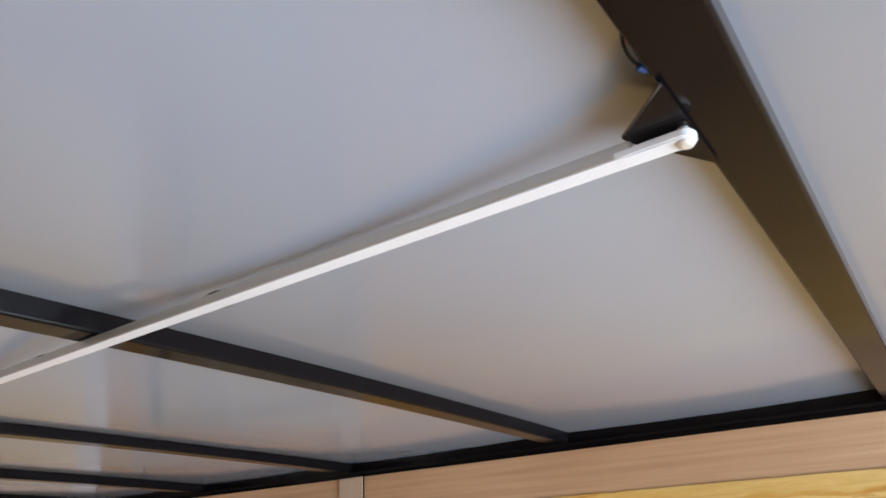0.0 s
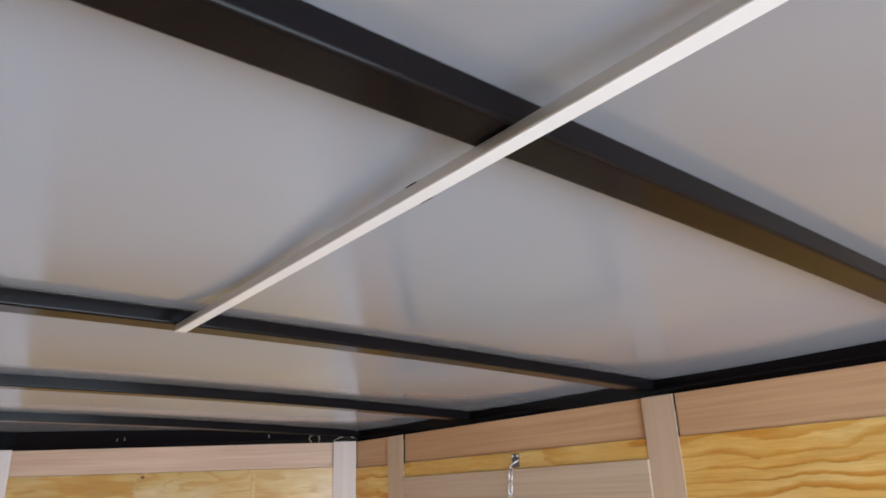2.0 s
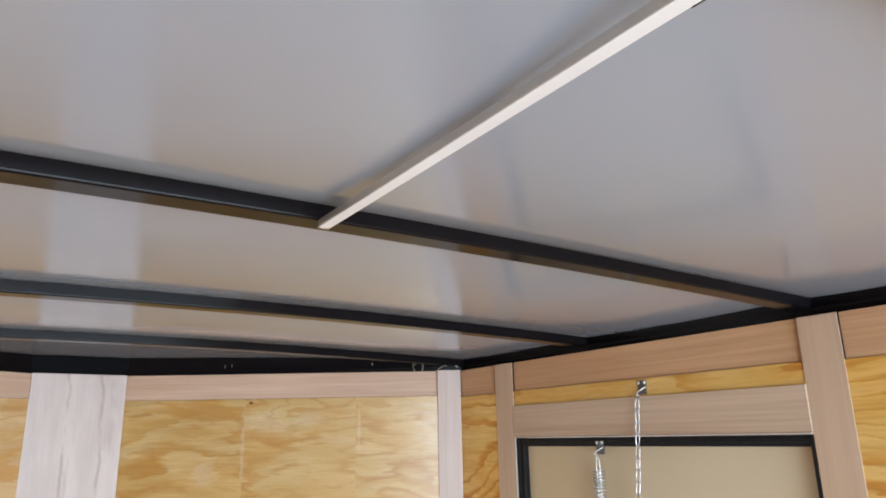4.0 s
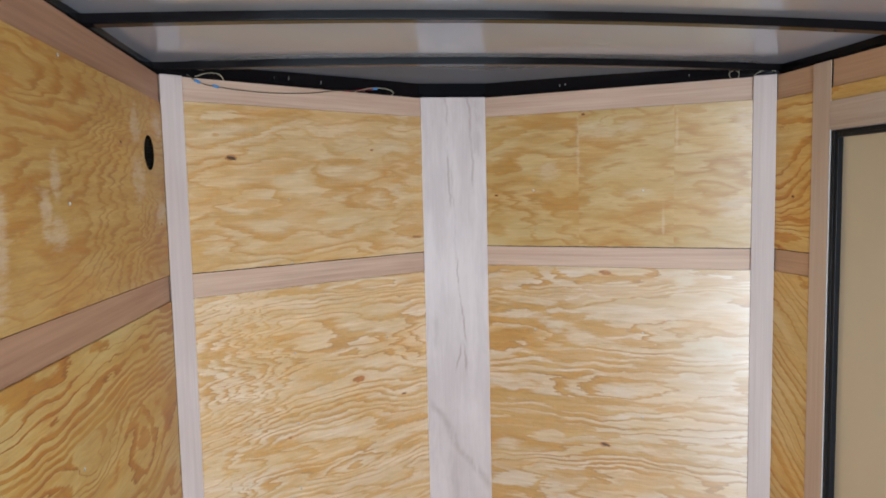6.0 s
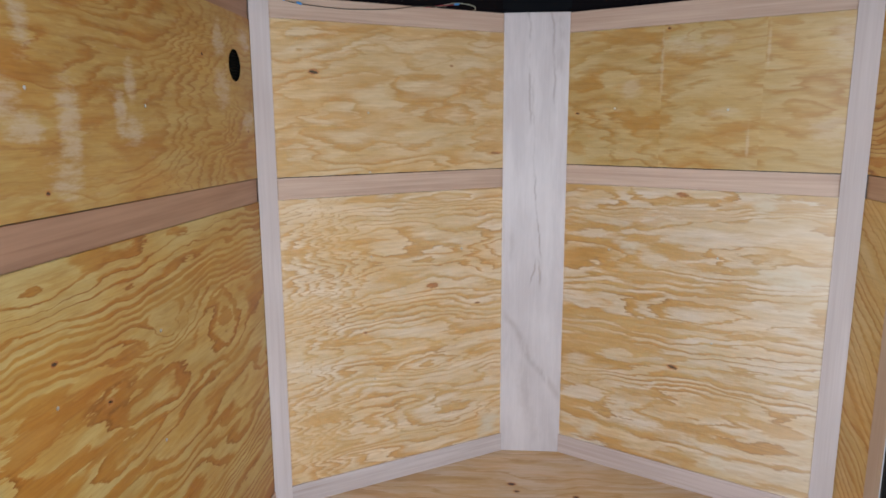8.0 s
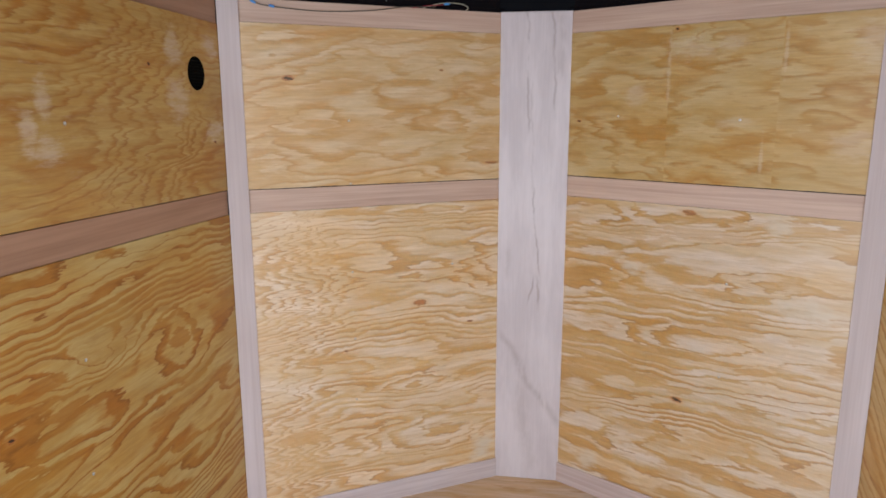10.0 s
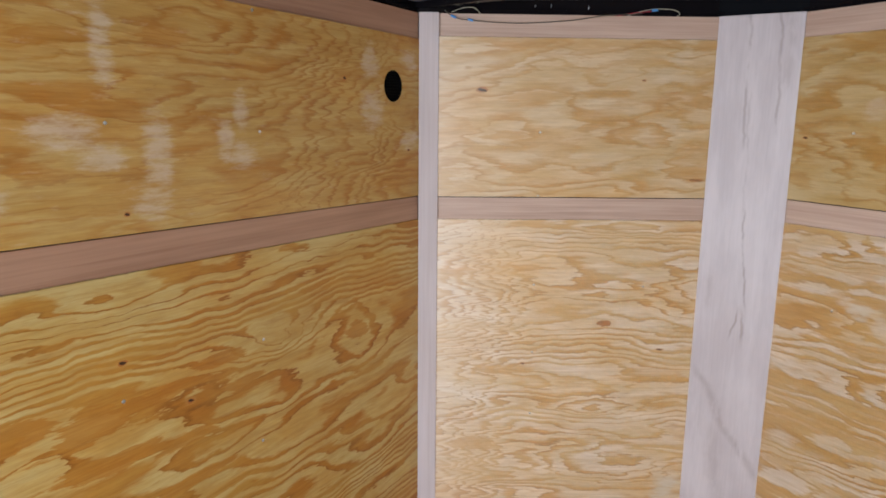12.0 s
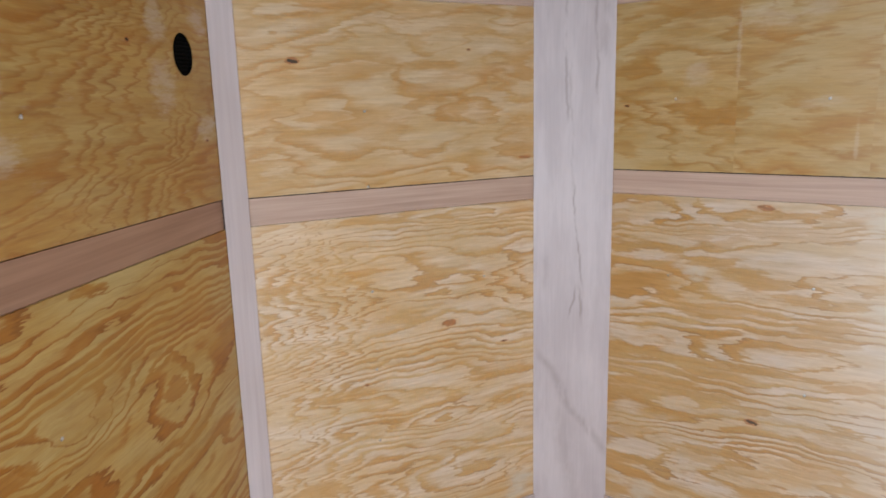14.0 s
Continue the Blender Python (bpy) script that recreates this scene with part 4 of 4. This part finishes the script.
w1 = empty("wiring")
tagged(w1, "thin dark wire with blue connectors along the nose rail", "wire")
part("wire", tube(arc([on_left(0.085, 1.885, 0.0), on_left(0.115, 1.864), on_left(0.17, 1.853), on_left(0.33, 1.846), on_left(0.5, 1.856), on_left(0.62, 1.874), on_left(0.72, 1.880), on_left(0.75, 1.884, 0.0)]), 0.0016, 6), WIRE_DARK, w1)
part("wire", tube(arc([on_left(0.11, 1.880, 0.004), on_left(0.15, 1.893), on_left(0.185, 1.892), on_left(0.205, 1.874, 0.003)]), 0.0013, 6), WIRE_PALE, w1, "pale loose wire")
connector(w1, on_left(0.105, 1.868), on_left(0.122, 1.861))
connector(w1, on_left(0.163, 1.856), on_left(0.18, 1.852))
w2 = empty("wiring")
tagged(w2, "pale wire loop with a blue connector on the nose rail", "wire")
part("wire", tube(arc([on_left(0.70, 1.876, 0.003), on_left(0.74, 1.888), on_left(0.79, 1.897), on_left(0.85, 1.895), on_left(0.872, 1.884), on_left(0.868, 1.876, 0.003)]), 0.0015, 6), WIRE_PALE, w2)
part("wire", tube(arc([on_left(0.66, 1.874, 0.003), on_left(0.72, 1.884, 0.011), on_left(0.78, 1.890, 0.011)]), 0.0013, 6), RED, w2, "red wire")
connector(w2, on_left(0.778, 1.892, 0.013), on_left(0.797, 1.894, 0.013))
w3 = empty("wiring")
tagged(w3, "pale loose wire loops on the nose rail", "wire")
part("wire", tube(arc([on_right(0.918, 1.878, 0.003), on_right(0.912, 1.892), on_right(0.928, 1.900), on_right(0.944, 1.893), on_right(0.942, 1.878, 0.003)]), 0.0009, 6), WIRE_PALE, w3)
part("wire", tube(arc([on_right(0.99, 1.879, 0.003), on_right(1.01, 1.890, 0.01), on_right(1.04, 1.893, 0.008), on_right(1.06, 1.889, 0.004)]), 0.0009, 6), WIRE_PALE, w3)
w4 = empty("wiring")
tagged(w4, "red and black wires with a blue connector at a roof bow", "wire")
part("wire", tube(arc([(2.327, -0.047, 1.932), (2.3245, -0.040, 1.926), (2.3245, -0.032, 1.922), (2.327, -0.026, 1.920)]), 0.0010, 6), RED, w4, "red wire")
part("wire", tube(arc([(2.327, -0.041, 1.930), (2.3235, -0.035, 1.923), (2.3225, -0.027, 1.918), (2.3245, -0.018, 1.915)]), 0.0009, 6), WIRE_BLACK, w4, "black wire")
connector(w4, (2.324, -0.019, 1.915), (2.3265, -0.0145, 1.9145), 0.0020, BLUE_DARK)

# ---- door chain and spring ----
chain = empty("door_chain", RIGHT)
tagged(chain, "zinc door chain with a coil spring hanging from two brackets", "door chain")
settle()


def door_pt(x, z, out=0.0):
    return RIGHT @ Vector((-x, out, z))


def bracket(x, z, out, deep):
    """A small dark plate with two screws and the bright wire staple that holds the hook."""
    m = RIGHT @ Matrix.Translation((-x, out, z))
    bm = box(-0.012, 0.012, -deep, 0.0025, -0.016, 0.016, 0.0008)
    plate = part("bracket", bm, PLATE, chain, "small dark steel bracket", m=m)
    settle()
    for dx in (-0.0085, 0.0085):
        part("screw", disc(0.0034, 0.0022, 12, 0.5), BRIGHT, plate, "bright screw head", m=m @ Matrix.Translation((dx, 0.0025, 0.011)) @ pose(0, 0, 0, -90, 0, 0))
    bm = tube(arc([(-0.011, 0.003, 0.000), (-0.009, 0.012, -0.004), (0.0, 0.018, -0.011), (0.009, 0.012, -0.017), (0.010, 0.003, -0.018)], 6), 0.0017, 6)
    part("staple", bm, BRIGHT, plate, "bright wire staple", m=m)


bracket(0.752, 1.772, 0.0025, 0.0)
bracket(0.606, 1.638, 0.0056, 0.002)
coil = []
for i in range(11 * 12 + 1):
    a = 2 * math.pi * i / 12
    coil.append((0.0142 * math.cos(a), 0.0142 * math.sin(a), -0.085 * i / 132))
part("spring", tube(coil, 0.0016, 6), ZINC, chain, "zinc coil spring", m=Matrix.Translation(door_pt(0.606, 1.586, 0.018)))
top = Vector(door_pt(0.606, 1.620, 0.020))
foot = Vector(door_pt(0.606, 1.497, 0.018))
for dx in (-0.005, 0.005):
    side = Vector((dx, 0, 0))
    part("draw_wire", tube(arc([top, top + side + Vector((0, 0.002, -0.020)), foot + side + Vector((0, 0, 0.02)), foot + side, foot + side * 2.6 + Vector((0, 0, -0.003)), foot + side * 2.8 + Vector((0, 0, 0.004))], 6), 0.0015, 6), BRIGHT, chain, "bright draw wire through the spring")
part("draw_wire", tube([foot + Vector((0, 0, 0.006)), foot + Vector((0, 0, -0.016))], 0.0017, 6), BRIGHT, chain, "bright draw wire through the spring")
ends = [door_pt(0.608, 1.482, 0.018), door_pt(0.622, 1.440, 0.022), door_pt(0.646, 1.410, 0.024), door_pt(0.672, 1.401, 0.024), door_pt(0.696, 1.412, 0.024), door_pt(0.714, 1.455, 0.024), door_pt(0.730, 1.54, 0.024), door_pt(0.742, 1.65, 0.024), door_pt(0.750, 1.748, 0.022)]
line = arc(ends, 40)
walked, links, last = 0.0, [], None
for a, b in zip(line, line[1:]):
    walked += (b - a).length
    if last is None or walked - last > 0.0250:
        links.append((a, (b - a).normalized()))
        last = walked
bm = tube([(0.0162 * math.cos(t), 0.0058 * math.sin(t), 0) for t in (2 * math.pi * i / 14 for i in range(14))], 0.0014, 6, True)
link_me = bpy.data.meshes.new("chain_link")
bm.to_mesh(link_me)
bm.free()
link_me.materials.append(ZINC)
for i, (p, dd) in enumerate(links):
    ob = new("chain_link", link_me)
    s = Vector((0, -1, 0)) if i % 2 else dd.cross(Vector((0, -1, 0)))
    s = (s - dd * s.dot(dd)).normalized()
    mm = Matrix((dd, s, dd.cross(s))).transposed().to_4x4()
    mm.translation = p
    ob.matrix_world = mm
    ob.parent = chain
    ob.matrix_parent_inverse = chain.matrix_world.inverted()
